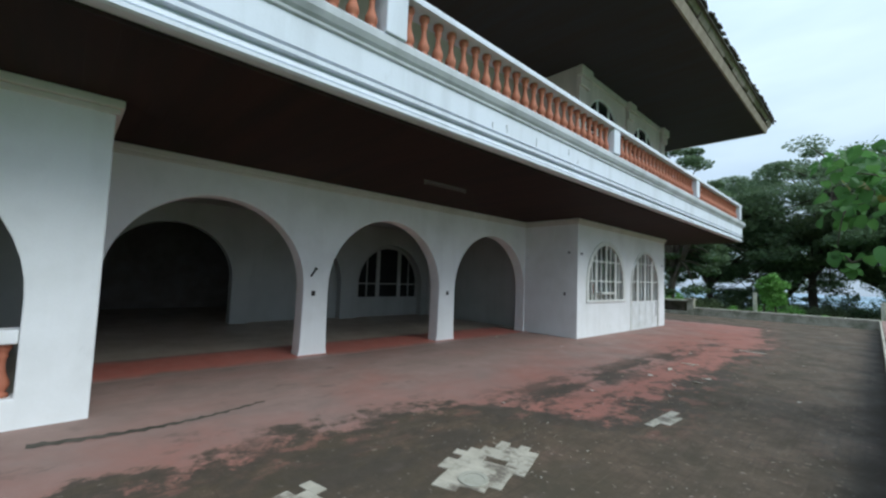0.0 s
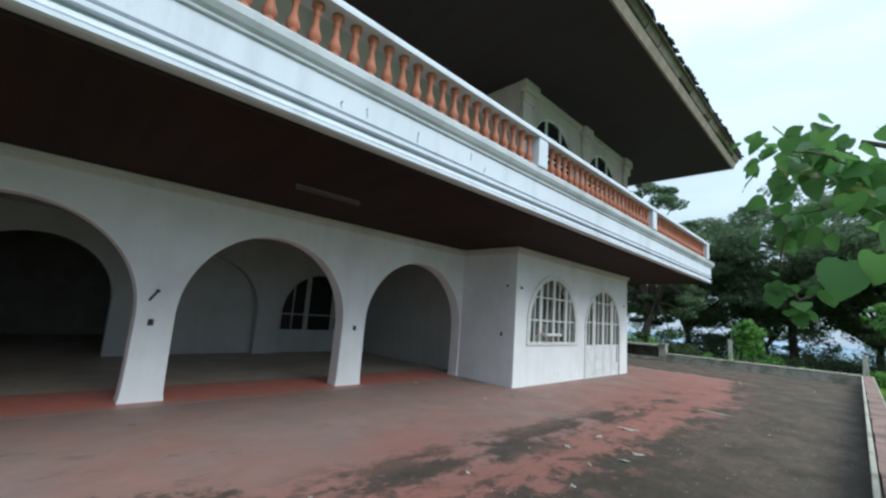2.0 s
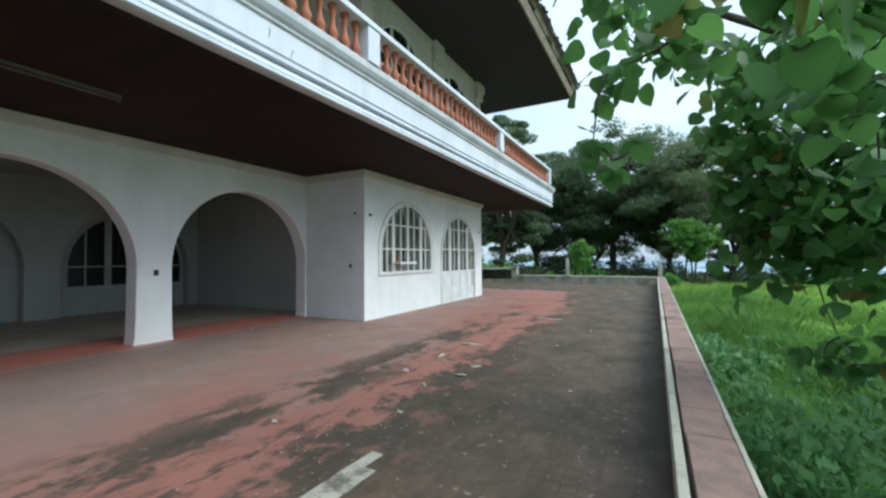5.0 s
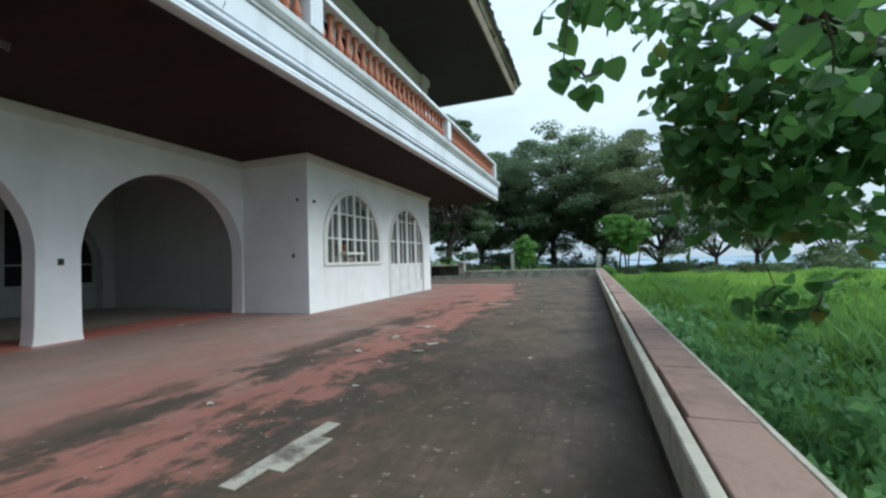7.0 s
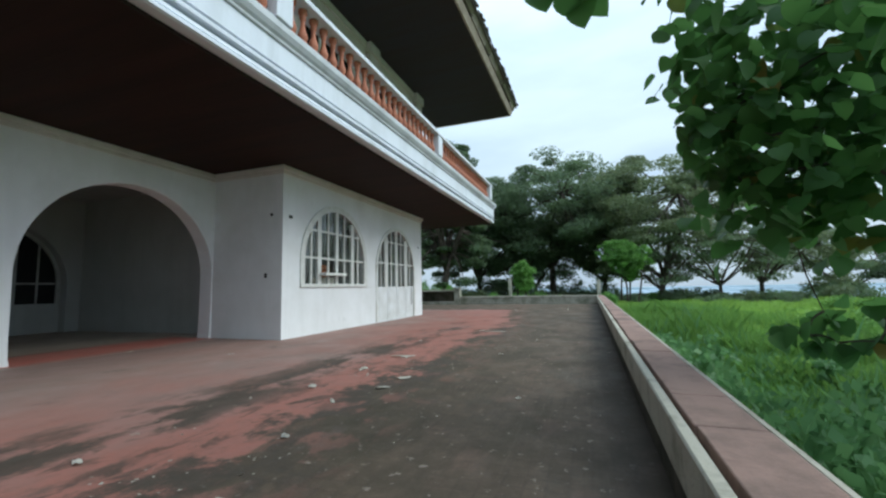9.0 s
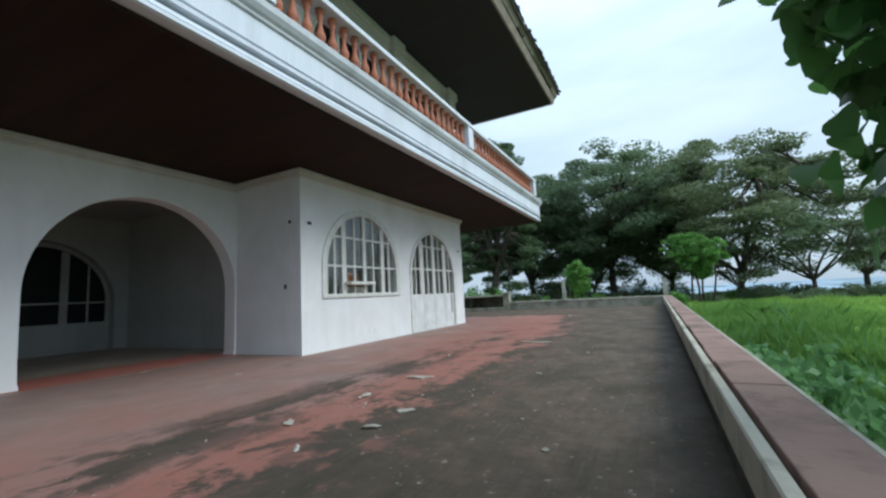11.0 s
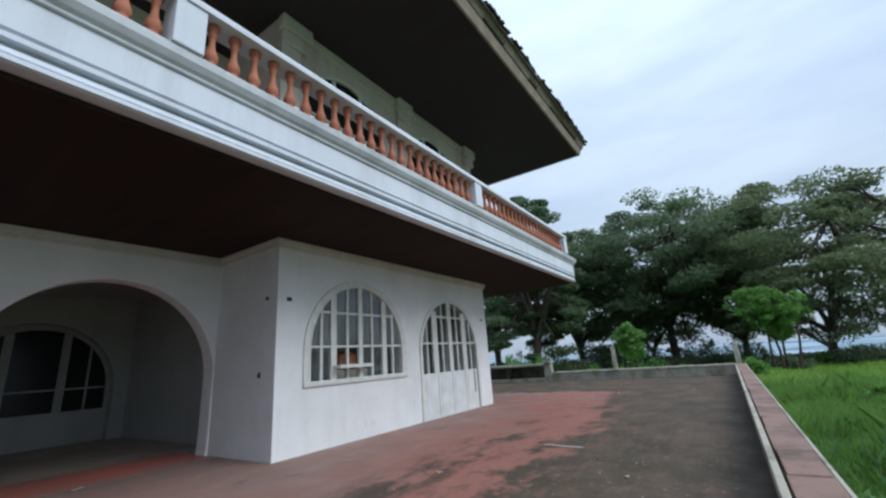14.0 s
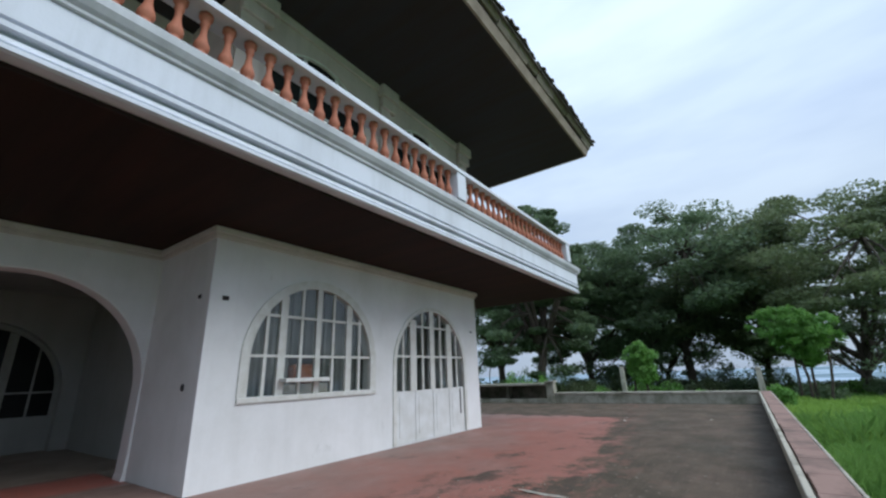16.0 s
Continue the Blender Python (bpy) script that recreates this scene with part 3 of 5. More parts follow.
edge_run("trim_fascia", fascia_profile(), FASCIA_WHITE, "white moulded concrete balcony fascia with grey streaks")
edge_run("trim_sill", cap_profile(), WEATHERED_SILL, "grey weathered concrete sill under the balusters")


def fascia_crack(y, z, length, seed):
    """A ragged dark crack running down the face of the balcony edge."""
    r = random.Random(seed)
    bm = bmesh.new()
    at = y
    rows = []
    for k in range(6):
        at += r.uniform(-0.012, 0.012)
        w = r.uniform(0.004, 0.011) * (1 - 0.12 * k)
        zz = z - length * k / 5
        rows.append([bm.verts.new((FX + o, at + q, zz)) for o, q in ((0.018, -w), (0.018, w), (0.0225, w * 0.8), (0.0225, -w * 0.8))])
    for a, b in zip(rows, rows[1:]):
        for k in range(4):
            bm.faces.new((a[k], a[(k + 1) % 4], b[(k + 1) % 4], b[k]))
    structure("trim_fascia_crack", from_bm("trim_fascia_crack", bm, INNER_FACE), "dark crack down the white balcony fascia", "crack")


for k, (y, z, length) in enumerate([(3.38, 3.98, 0.12), (4.16, 3.99, 0.16), (5.18, 4.05, 0.12), (5.52, 3.93, 0.10), (3.05, 3.93, 0.09)]):
    fascia_crack(y, z, length, 60 + k)


def baluster_mesh():
    prof = [(0.072, 0.0), (0.072, 0.035), (0.045, 0.05), (0.058, 0.075), (0.074, 0.115), (0.070, 0.155), (0.050, 0.205), (0.036, 0.26), (0.031, 0.32),
            (0.034, 0.375), (0.048, 0.40), (0.040, 0.42), (0.052, 0.455), (0.066, 0.475), (0.066, 0.52)]
    sides = 12
    verts = [(r * math.cos(2 * math.pi * k / sides), r * math.sin(2 * math.pi * k / sides), z) for r, z in prof for k in range(sides)]
    faces = [(i * sides + k, i * sides + (k + 1) % sides, (i + 1) * sides + (k + 1) % sides, (i + 1) * sides + k) for i in range(len(prof) - 1) for k in range(sides)]
    faces += [tuple(range(sides))[::-1], tuple((len(prof) - 1) * sides + k for k in range(sides))]
    me = mesh_of("baluster", verts, faces, TERRACOTTA, True)
    return me


BALUSTER = baluster_mesh()
POST_Y = [1.20 - 5.74, 1.20, 6.96, 12.68, YN]
rail_front = empty("balcony_railing", "white balcony railing with turned terracotta balusters", "railing", at=(FX, YS, 4.355))
bm = bmesh.new()
sweep(bm, [(0.16, 0.525), (0.16, 0.58), (0.135, 0.625), (-0.135, 0.625), (-0.16, 0.58), (-0.16, 0.525)], 0, YN + 0.15 - YS)
part("handrail", from_bm("handrail", bm, FASCIA_WHITE), rail_front, "white concrete handrail")
bm = bmesh.new()
box(bm, -0.14, 0.14, -0.145, 0.145, 0, 0.522, 0.012)
post_me = from_bm("post", bm, FASCIA_WHITE)
for y in POST_Y:
    part("post", post_me, rail_front, "square white post").location = (0, y - YS, 0)
for y0, y1 in zip(POST_Y, POST_Y[1:]):
    count = 23
    for k in range(count):
        y = y0 + 0.145 + (y1 - y0 - 0.29) * (k + 0.5) / count
        b = part("baluster", BALUSTER, rail_front, "turned terracotta baluster" if k == 0 else "")
        b.location, b.rotation_euler = (0, y - YS, 0), (0, 0, random.random() * 6)
rail_end = empty("balcony_railing", "white end railing with turned terracotta balusters", "railing", at=(FX - 0.14, YN, 4.355))
bm = bmesh.new()
box(bm, -8.0, -0.03, -0.15, 0.15, 0.525, 0.62, 0.02)
part("handrail", from_bm("handrail", bm, FASCIA_WHITE), rail_end, "white concrete handrail")
for k in range(34):
    part("baluster", BALUSTER, rail_end).location = (-0.14 - 0.235 * k, 0, 0)

# ---- upper floor ----
UW = [(11.15, 1.22, 4.30, 6.35), (14.45, 1.22, 4.30, 6.35)]
structure("wall_upper", arch_wall("wall_upper", 9.34, 16.6, 4.102, UZ, UW, 0.28, lambda u, d, z: (BX - d, u, z), UPPER, 24),
          "weathered upper wall with two arched windows", "wall")
structure("wall_upper_return", box_mesh("wall_upper_return", (-11.0, BX - 0.282, 9.34, 9.62, 4.102, UZ), UPPER), "weathered upper return wall", "wall")
structure("wall_upper_north", box_mesh("wall_upper_north", (-13.0, BX - 0.282, 16.32, 16.6, 4.102, UZ), UPPER), "weathered upper end wall", "wall")
structure("wall_upper_front", box_mesh("wall_upper_front", (-7.84, AX, YS, 9.338, 4.102, UZ), UPPER), "weathered upper wall set back behind the balcony", "wall")
structure("wall_upper_back", box_mesh("wall_upper_back", (-11.3, -11.0, YS, 16.3, 4.102, UZ), UPPER), "weathered wall at the back of the balcony", "wall")


def pilaster(y0, y1, name):
    bm = bmesh.new()
    box(bm, BX, BX + 0.07, y0 + 0.06, y1 - 0.20, 4.104, 7.45, 0.01)
    box(bm, BX, BX + 0.19, y0, y1, 7.74, UZ - 0.004, 0.03)
    box(bm, BX, BX + 0.13, y0 + 0.05, y1 - 0.05, 7.45, 7.738, 0.03)
    structure(name, from_bm(name, bm, UPPER), "weathered pilaster with a stepped capital", "trim")


pilaster(9.30, 10.00, "trim_pilaster_1")
pilaster(12.72, 13.30, "trim_pilaster_2")
pilaster(16.02, 16.66, "trim_pilaster_3")
cornice("trim_upper", [(BX, BX + 0.06, 10.003, 12.717, 7.86, UZ - 0.004), (BX, BX + 0.06, 13.303, 16.017, 7.86, UZ - 0.004)], UPPER)

# ---- roof ----
RX, RY = -2.78, 19.35
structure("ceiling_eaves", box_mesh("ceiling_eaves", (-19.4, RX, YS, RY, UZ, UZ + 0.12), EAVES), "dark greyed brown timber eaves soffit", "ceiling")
bm = bmesh.new()
sweep(bm, [(RX, UZ - 0.02), (RX + 0.05, UZ - 0.02), (RX + 0.13, UZ + 0.18), (RX + 0.08, UZ + 0.18)], YS, RY + 0.05)
structure("trim_eaves", from_bm("trim_eaves", bm, FASCIA_WOOD), "weathered tan eaves board", "trim")
bm = bmesh.new()
box(bm, -19.4, RX - 0.003, RY + 0.002, RY + 0.05, UZ - 0.02, UZ + 0.27)
structure("trim_eaves_end", from_bm("trim_eaves_end", bm, FASCIA_WOOD), "weathered tan eaves board on the gable end", "trim")
SL = math.tan(radians(24))
bm = bmesh.new()
top = [(RX + 0.30, YS, UZ + 0.42), (RX + 0.30, RY + 0.25, UZ + 0.42), (-11.0, RY - 7.0, UZ + 0.42 + 8.3 * SL), (-11.0, YS, UZ + 0.42 + 8.3 * SL)]
vs = [bm.verts.new(p) for p in top] + [bm.verts.new((x, y, z - 0.07)) for x, y, z in top]
for f in ((0, 1, 2, 3), (7, 6, 5, 4), (0, 4, 5, 1), (1, 5, 6, 2), (2, 6, 7, 3), (3, 7, 4, 0)):
    bm.faces.new([vs[k] for k in f])
e = [bm.verts.new(p) for p in ((RX + 0.30, RY + 0.25, UZ + 0.42), (-19.4, RY + 0.25, UZ + 0.42), (-11.0, RY - 7.0, UZ + 0.42 + 8.3 * SL))]
bm.faces.new(e)
roof = structure("roof", from_bm("roof", bm, ROOF_TILE), "dark weathered tile roof with a ragged eaves edge", "roof")
# edge tiles
tile_v = [(-0.07 + 0.14 * k / 6, 0.02 + 0.045 * math.sin(math.pi * k / 6)) for k in range(7)]
tv, tf = [], []
for x, lift in ((0.10, -0.045), (-0.40, 0.16)):
    tv += [(x, u, w + lift) for u, w in tile_v] + [(x, u, w + lift - 0.022) for u, w in tile_v]
for k in range(6):
    tf += [(k, k + 1, 14 + k + 1, 14 + k), (7 + k + 1, 7 + k, 21 + k, 21 + k + 1), (k + 1, k, 7 + k, 7 + k + 1)]
TILE = mesh_of("tile", tv, tf, ROOF_TILE)
# broken under-tile boards
y = YS
while y < RY:
    n = random.uniform(0.5, 1.6)
    d, h = random.uniform(-0.02, 0.03), random.choice((0.0, 0.01, 0.03, 0.08))
    bm = bmesh.new()
    sweep(bm, [(RX + 0.11 + d, UZ + 0.20 + h), (RX + 0.15 + d, UZ + 0.20 + h), (RX + 0.26 + d, UZ + 0.41), (RX + 0.21 + d, UZ + 0.41)], y, min(y + n - random.uniform(0.0, 0.05), RY + 0.1))
    part("batten", from_bm("batten", bm, GREY_BOARD), roof, "broken grey batten")
    y += n
y = YS
while y < RY + 0.2:
    t = part("tile", TILE, roof)
    t.location = (RX + 0.27 + random.uniform(-0.04, 0.04) - (0.10 if random.random() < 0.06 else 0), y, UZ + 0.425 + random.uniform(-0.008, 0.03))
    t.rotation_euler = (random.uniform(-0.12, 0.12), random.uniform(-0.12, 0.12), random.uniform(-0.12, 0.12))
    y += 0.128


# ---- low walls round the terrace ----
low = empty("parapet", "low terrace wall with faded red coping and pale cement edges", "wall", kind="structure", at=(0, 0, 0))
part("wall_core", box_mesh("wall_core", (0.340, 0.605, -10, 24.98, -0.6, 0.36), INNER_FACE), low, "dark render")
bm = bmesh.new()
sweep(bm, [(0.297, 0.23), (0.348, 0.23), (0.348, 0.412), (0.341, 0.42), (0.304, 0.42), (0.297, 0.412)], -10, 24.73)
part("inner_edge", from_bm("inner_edge", bm, EDGE_BAND), low, "pale cement edge")
bm = bmesh.new()
sweep(bm, [(0.607, -0.5), (0.640, -0.5), (0.640, 0.405), (0.633, 0.415), (0.614, 0.415), (0.607, 0.405)], -10, 24.98)
part("outer_edge", from_bm("outer_edge", bm, EDGE_BAND), low, "lichened outer edge")
yy = -10.0
while yy < 24.6:
    length = random.uniform(0.45, 0.8)
    y1 = min(yy + length, 24.72)
    bm = bmesh.new()
    box(bm, random.uniform(0.357, 0.372), random.uniform(0.597, 0.604), yy, y1 - random.uniform(0.006, 0.014), 0.36, 0.425 + random.uniform(-0.003, 0.003), 0.006)
    part("coping_slab", from_bm("coping_slab", bm, COPING), low)
    yy = y1
endw = empty("parapet_end", "low lichened concrete wall closing the terrace", "wall", kind="structure")
part("wall_core", box_mesh("wall_core", (-6.80, 0.585, 24.74, 24.98, -0.5, 0.36), LOW_WALL), endw)
part("cap", box_mesh("cap", (-6.80, 0.30, 24.70, 25.02, 0.363, 0.43), EDGE_BAND, 0.01), endw, "pale cement cap")
pier = empty("pier", "short lichened concrete pier with a flat cap", "pier", kind="structure")
part("shaft", box_mesh("shaft", (-7.16, -6.82, 24.66, 25.0, -0.3, 0.84), LOW_WALL, 0.015), pier)
part("cap", box_mesh("cap", (-7.21, -6.77, 24.61, 25.05, 0.842, 0.91), EDGE_BAND, 0.015), pier)
plb = empty("planter", "concrete planter with a slab top, the void's shade painted dark below it", "planter", kind="structure")
part("base", box_mesh("base", (-13.0, -7.17, 24.72, 25.6, -0.3, 0.16), LOW_WALL, 0.01), plb)
# shade of the void under the slab, darkened into back and ribs
part("back", box_mesh("back", (-13.0, -7.17, 25.25, 25.45, 0.162, 0.72), VOID_WALL), plb)
part("slab", box_mesh("slab", (-13.0, -7.17, 24.70, 25.6, 0.722, 0.82), LOW_WALL, 0.015), plb)
for x in (-9.2, -11.2):
    part("rib", box_mesh("rib", (x, x + 0.14, 24.80, 25.24, 0.162, 0.72), VOID_WALL), plb)


def fence_post(x, y, height, seed, label):
    """A weathered square post with a tapered shaft, a chipped top and a foot block."""
    r = random.Random(seed)
    post = empty("fence_post", label, "post", group="old fence posts", at=(x, y, -0.35))
    bm = bmesh.new()
    box(bm, -0.10, 0.10, -0.10, 0.10, 0.0, height, 0.018)
    for v in bm.verts:
        k = 1 - 0.22 * max(0.0, v.co.z) / height
        v.co = Vector((v.co.x * k + r.uniform(-0.008, 0.008), v.co.y * k + r.uniform(-0.008, 0.008), v.co.z + (r.uniform(-0.03, 0.0) if v.co.z > height * 0.8 else 0.0)))
    part("shaft", from_bm("shaft", bm, EDGE_BAND), post)
    part("foot", box_mesh("foot", (-0.15, 0.15, -0.15, 0.15, -0.1, 0.12), LOW_WALL, 0.02), post, "lichened concrete foot")


fence_post(0.45, 25.7, 1.55, 71, "pale lichened post just past the terrace corner")
fence_post(-4.35, 26.6, 1.75, 72, "pale lichened post beside the small round bush")


# ---- arched windows ----
def arched_window(name, place, half, sill, spring, uprights, levels, label, glass_from=None, casing=0.09, depth=0.06, glass=None, paint=None):
    """Glazing of an arched opening. place(u, d, z): u from its middle, d outwards. uprights: (u, width); levels: z of the bars."""
    win = empty(name, label, "door" if name.startswith("door") else "window", kind="structure")
    base = sill if glass_from is None else glass_from

    def rise(u):
        return spring + math.sqrt(max(0.0, half * half - u * u))

    def slab(bars, d0, d1):
        verts, faces = [], []
        for outline in bars:
            n, i = len(outline), len(verts)
            verts.extend(place(u, d1, z) for u, z in outline)
            verts.extend(place(u, d0, z) for u, z in outline)
            faces.append(tuple(range(i, i + n)))
            faces.append(tuple(range(i + 2 * n - 1, i + n - 1, -1)))
            faces.extend((i + k, i + n + k, i + n + (k + 1) % n, i + (k + 1) % n) for k in range(n))
        return verts, faces

    def add(pname, bars, d0, d1, mat, label="", under=None):
        bm = bmesh.new()
        v, f = slab(bars, d0, d1)
        vs = [bm.verts.new(p) for p in v]
        for q in f:
            bm.faces.new([vs[k] for k in q])
        return part(pname, from_bm(pname, bm, mat), under or win, label)

    steps = 28
    ring = []
    for k in range(steps):
        a0, a1 = math.pi * k / steps, math.pi * (k + 1) / steps
        o, w = half + casing * 0.55, half - casing * 0.45
        ring.append([(-o * math.cos(a0), spring + o * math.sin(a0)), (-o * math.cos(a1), spring + o * math.sin(a1)),
                     (-w * math.cos(a1), spring + w * math.sin(a1)), (-w * math.cos(a0), spring + w * math.sin(a0))])
    for sgn in (-1, 1):
        u0, u1 = sorted((sgn * (half - casing * 0.45), sgn * (half + casing * 0.55)))
        ring.append([(u0, sill), (u1, sill), (u1, spring), (u0, spring)])
    add("casing", ring, -0.05, 0.03, paint or TRIM_WHITE)
    edges = sorted([(u - w / 2, u + w / 2) for u, w in uprights])
    for a, b in edges:
        top = min(rise(a), rise(b)) - 0.02
        add("mullion" if b - a > 0.07 else "glazing_bar", [[(a, base), (b, base), (b, top), (a, top)]], -depth, 0.0 if b - a > 0.07 else -0.012, paint or TRIM_WHITE)
    for z in levels:
        r = half - 0.03 if z < spring else math.sqrt(max(0, half * half - (z + 0.02 - spring) ** 2)) - 0.03
        add("transom", [[(-r, z - 0.02), (r, z - 0.02), (r, z + 0.02), (-r, z + 0.02)]], -depth + 0.005, -0.008, paint or TRIM_WHITE)
    lights = list(zip([-half + 0.02] + [b for _, b in edges], [a for a, _ in edges] + [half - 0.02]))
    rows = list(zip([base] + [z + 0.02 for z in levels], [z - 0.02 for z in levels] + [99]))
    for a, b in lights:
        if b - a < 0.04:
            continue
        for lo, hi in rows:
            us = [a + (b - a) * k / 6 for k in range(7)]
            up = [(u, min(hi, rise(u) - 0.01)) for u in us]
            up = [(u, z) for u, z in up if z > lo + 0.03]
            if len(up) < 2:
                continue
            o = [(up[0][0], lo), (up[-1][0], lo)] + up[::-1]
            p = add("pane", [o], -0.042, -0.036, glass or GLASS)
            p.visible_shadow = False
    return win, add


UP = [(-0.95, 0.05), (-0.68, 0.13), (-0.33, 0.048), (0.0, 0.10), (0.33, 0.048), (0.68, 0.13), (0.95, 0.05)]
c, h, sl, sp = W1
win, add = arched_window("window_1", lambda u, d, z: (BX + d, W1[0] + u, z), h, sl, sp, UP, (1.68, 2.30), "arched white window with many small panes and one hopper ajar", casing=0.14)
part("sill", box_mesh("sill", (BX + 0.002, BX + 0.045, c - h - 0.077, c + h + 0.077, 1.02, 1.098), TRIM_WHITE, 0.012), win)
bm = bmesh.new()
box(bm, BX + 0.01, BX + 0.20, c - 0.70, c + 0.12, 1.285, 1.345, 0.008)
part("hopper_sash", from_bm("hopper_sash", bm, TRIM_WHITE), win, "white hopper sash standing open")
DUP = [(-1.0, 0.045), (-0.68, 0.20), (-0.34, 0.055), (0.0, 0.16), (0.34, 0.055), (0.68, 0.20), (1.0, 0.045)]
c, h, sl, sp = W2
door, add = arched_window("door_1", lambda u, d, z: (BX + d, W2[0] + u, z), h, sl, sp, DUP, (1.72, 2.38), "arched white folding door with narrow glass panes and solid lower panels, closed", 1.02)
for k in range(4):
    u0 = -1.24 + k * 0.625
    leaf_ob = add("door_panel", [[(u0, 0.03), (u0 + 0.605, 0.03), (u0 + 0.605, 1.018), (u0, 1.018)]], -0.06, -0.012, DOOR_WHITE, "worn white door panel")
    add("raised_field", [[(u0 + 0.10, 0.16), (u0 + 0.505, 0.16), (u0 + 0.505, 0.90), (u0 + 0.10, 0.90)]], -0.012, -0.002, DOOR_WHITE, under=leaf_ob)
part("door_slot", box_mesh("door_slot", (BX - 0.006, BX + 0.006, 15.66, 15.70, 0.42, 0.98), DARK_METAL), door, "dark slot")
# inner porch window
win2, add = arched_window("window_2", lambda u, d, z: (PX - 0.33 + d, 8.30 + u, z), 1.45, 0.75, 1.28, [(-0.52, 0.16), (0.52, 0.16), (-1.02, 0.04), (1.02, 0.04)], (1.27,),
                          "arched white porch window with dark panes, shade greyed into its frame", glass=UNLIT_PANE, paint=PORCH_SHADE_PAINT)
# upper windows
for k, (c, h, sl, sp) in enumerate(UW):
    arched_window("window_%d" % (k + 3), lambda u, d, z, c=c: (BX - 0.05 + d, c + u, z), h, sl, sp, [(-0.4, 0.09), (0.4, 0.09)], (5.2, 6.35), "arched upper window with dark panes in a pale frame", glass=UNLIT_PANE)
# curtains behind the bay window
def curtain(y0, y1, z0, z1):
    n = int((y1 - y0) / 0.02)
    verts, faces = [], []
    for k in range(n + 1):
        x = BX - 0.42 + 0.03 * math.sin(k * 0.9) + 0.012 * math.sin(k * 2.3)
        verts += [(x, y0 + (y1 - y0) * k / n, z0), (x, y0 + (y1 - y0) * k / n, z1)]
        if k:
            faces.append((2 * k - 2, 2 * k, 2 * k + 1, 2 * k - 1))
    ob = new("curtain", mesh_of("curtain", verts, faces, CURTAIN, True))
    m = ob.modifiers.new("thick", "SOLIDIFY")
    m.thickness = 0.004
    tagged(ob, "grey curtain drawn behind the arched window", "curtain", "curtains in the bay room")


curtain(10.05, 11.12, 0.9, 3.2)
curtain(11.12, 11.80, 1.72, 3.2)
curtain(11.80, 13.10, 0.9, 3.2)
curtain(13.5, 14.2, 0.012, 3.2)
curtain(14.9, 15.7, 0.012, 3.2)
# rounded box for an unclear orange patch; the cabinet below it is added
cush = new("cushion", box_mesh("cushion", (BX - 0.62, BX - 0.38, 11.20, 11.68, 1.25, 1.58), RUST_ORANGE, 0.09))
tagged(cush, "rounded rust orange box behind the window", "cushion")
tagged(new("cabinet", box_mesh("cabinet", (BX - 0.85, BX - 0.33, 10.9, 11.9, 0.006, 1.25), DARK_ROOM, 0.015)), "dark box added below the window inside to carry the orange one", "cabinet")

# ---- porch balustrade in the block's arch ----
br = empty("porch_railing", "white rail with red balusters in the arched porch opening", "railing", at=(-5.75, -3.2, 0.302))
bm = bmesh.new()
box(bm, -0.13, 0.13, -R + 0.004, R - 0.004, 0.53, 0.67, 0.015)
part("handrail", from_bm("handrail", bm, WHITE), br, "white concrete handrail")
for k in range(14):
    part("baluster", BALUSTER, br).location = (0, -R + 0.11 + k * 0.223, 0.0)


# ---- fittings ----
def fluorescent(name, x, y0, y1, z, label):
    lamp = empty(name, label, "lamp", at=(x, y0, z))
    n = y1 - y0
    bm = bmesh.new()
    sweep(bm, [(-0.028, 0.0), (-0.02, -0.03), (0.02, -0.03), (0.028, 0.0)], 0, n)
    part("batten", from_bm("batten", bm, LAMP_WHITE), lamp)
    bm = bmesh.new()
    bmesh.ops.create_cone(bm, cap_ends=True, segments=10, radius1=0.016, radius2=0.016, depth=n - 0.08, matrix=Matrix.Translation((0, n / 2, -0.06)) @ Matrix.Rotation(radians(90), 4, "X"))
    glow = part("tube", from_bm("tube", bm, LAMP_WHITE), lamp, "unlit tube")
    for y in (0.02, n - 0.02):
        bm = bmesh.new()
        box(bm, -0.02, 0.02, y - 0.015, y + 0.015, -0.085, -0.034, 0.004)
        part("holder", from_bm("holder", bm, LAMP_WHITE), glow)


fluorescent("ceiling_lamp", -5.66, 3.56, 4.70, H, "unlit dusty fluorescent batten on the dark soffit")
fluorescent("ceiling_lamp", -6.20, 3.62, 4.70, UZ, "unlit dusty fluorescent batten on the eaves soffit")


def wall_box(x, y, z, facing, w=0.075, hgt=0.10):
    bm = bmesh.new()
    if facing == "x":
        box(bm, x, x + 0.02, y - w / 2, y + w / 2, z - hgt / 2, z + hgt / 2, 0.006)
        box(bm, x + 0.02, x + 0.028, y - w / 3, y + w / 3, z - hgt / 3, z + hgt / 3, 0.003)
    else:
        box(bm, x - w / 2, x + w / 2, y - 0.02, y, z - hgt / 2, z + hgt / 2, 0.006)
        box(bm, x - w / 3, x + w / 3, y - 0.028, y - 0.02, z - hgt / 3, z + hgt / 3, 0.003)
    tagged(new("junction_box", from_bm("junction_box", bm, DARK_METAL)), "small dark electrical box on the white wall", "junction box", "boxes on the walls")


for y, z in ((2.33, 1.22), (6.07, 1.22)):
    wall_box(AX, y, z, "x")
wall_box(BX, 9.74, 2.47, "x", 0.09, 0.06)
wall_box(BX, 16.31, 2.39, "x", 0.07, 0.05)
wall_box(-5.97, BY0, 2.50, "y", 0.06, 0.06)
wall_box(-6.10, BY0, 1.27, "y", 0.06, 0.09)
# slanted scratch on the pillar, built as a raised dark piece
bm = bmesh.new()
box(bm, -0.012, 0.012, -0.018, 0.018, -0.10, 0.10, 0.004)
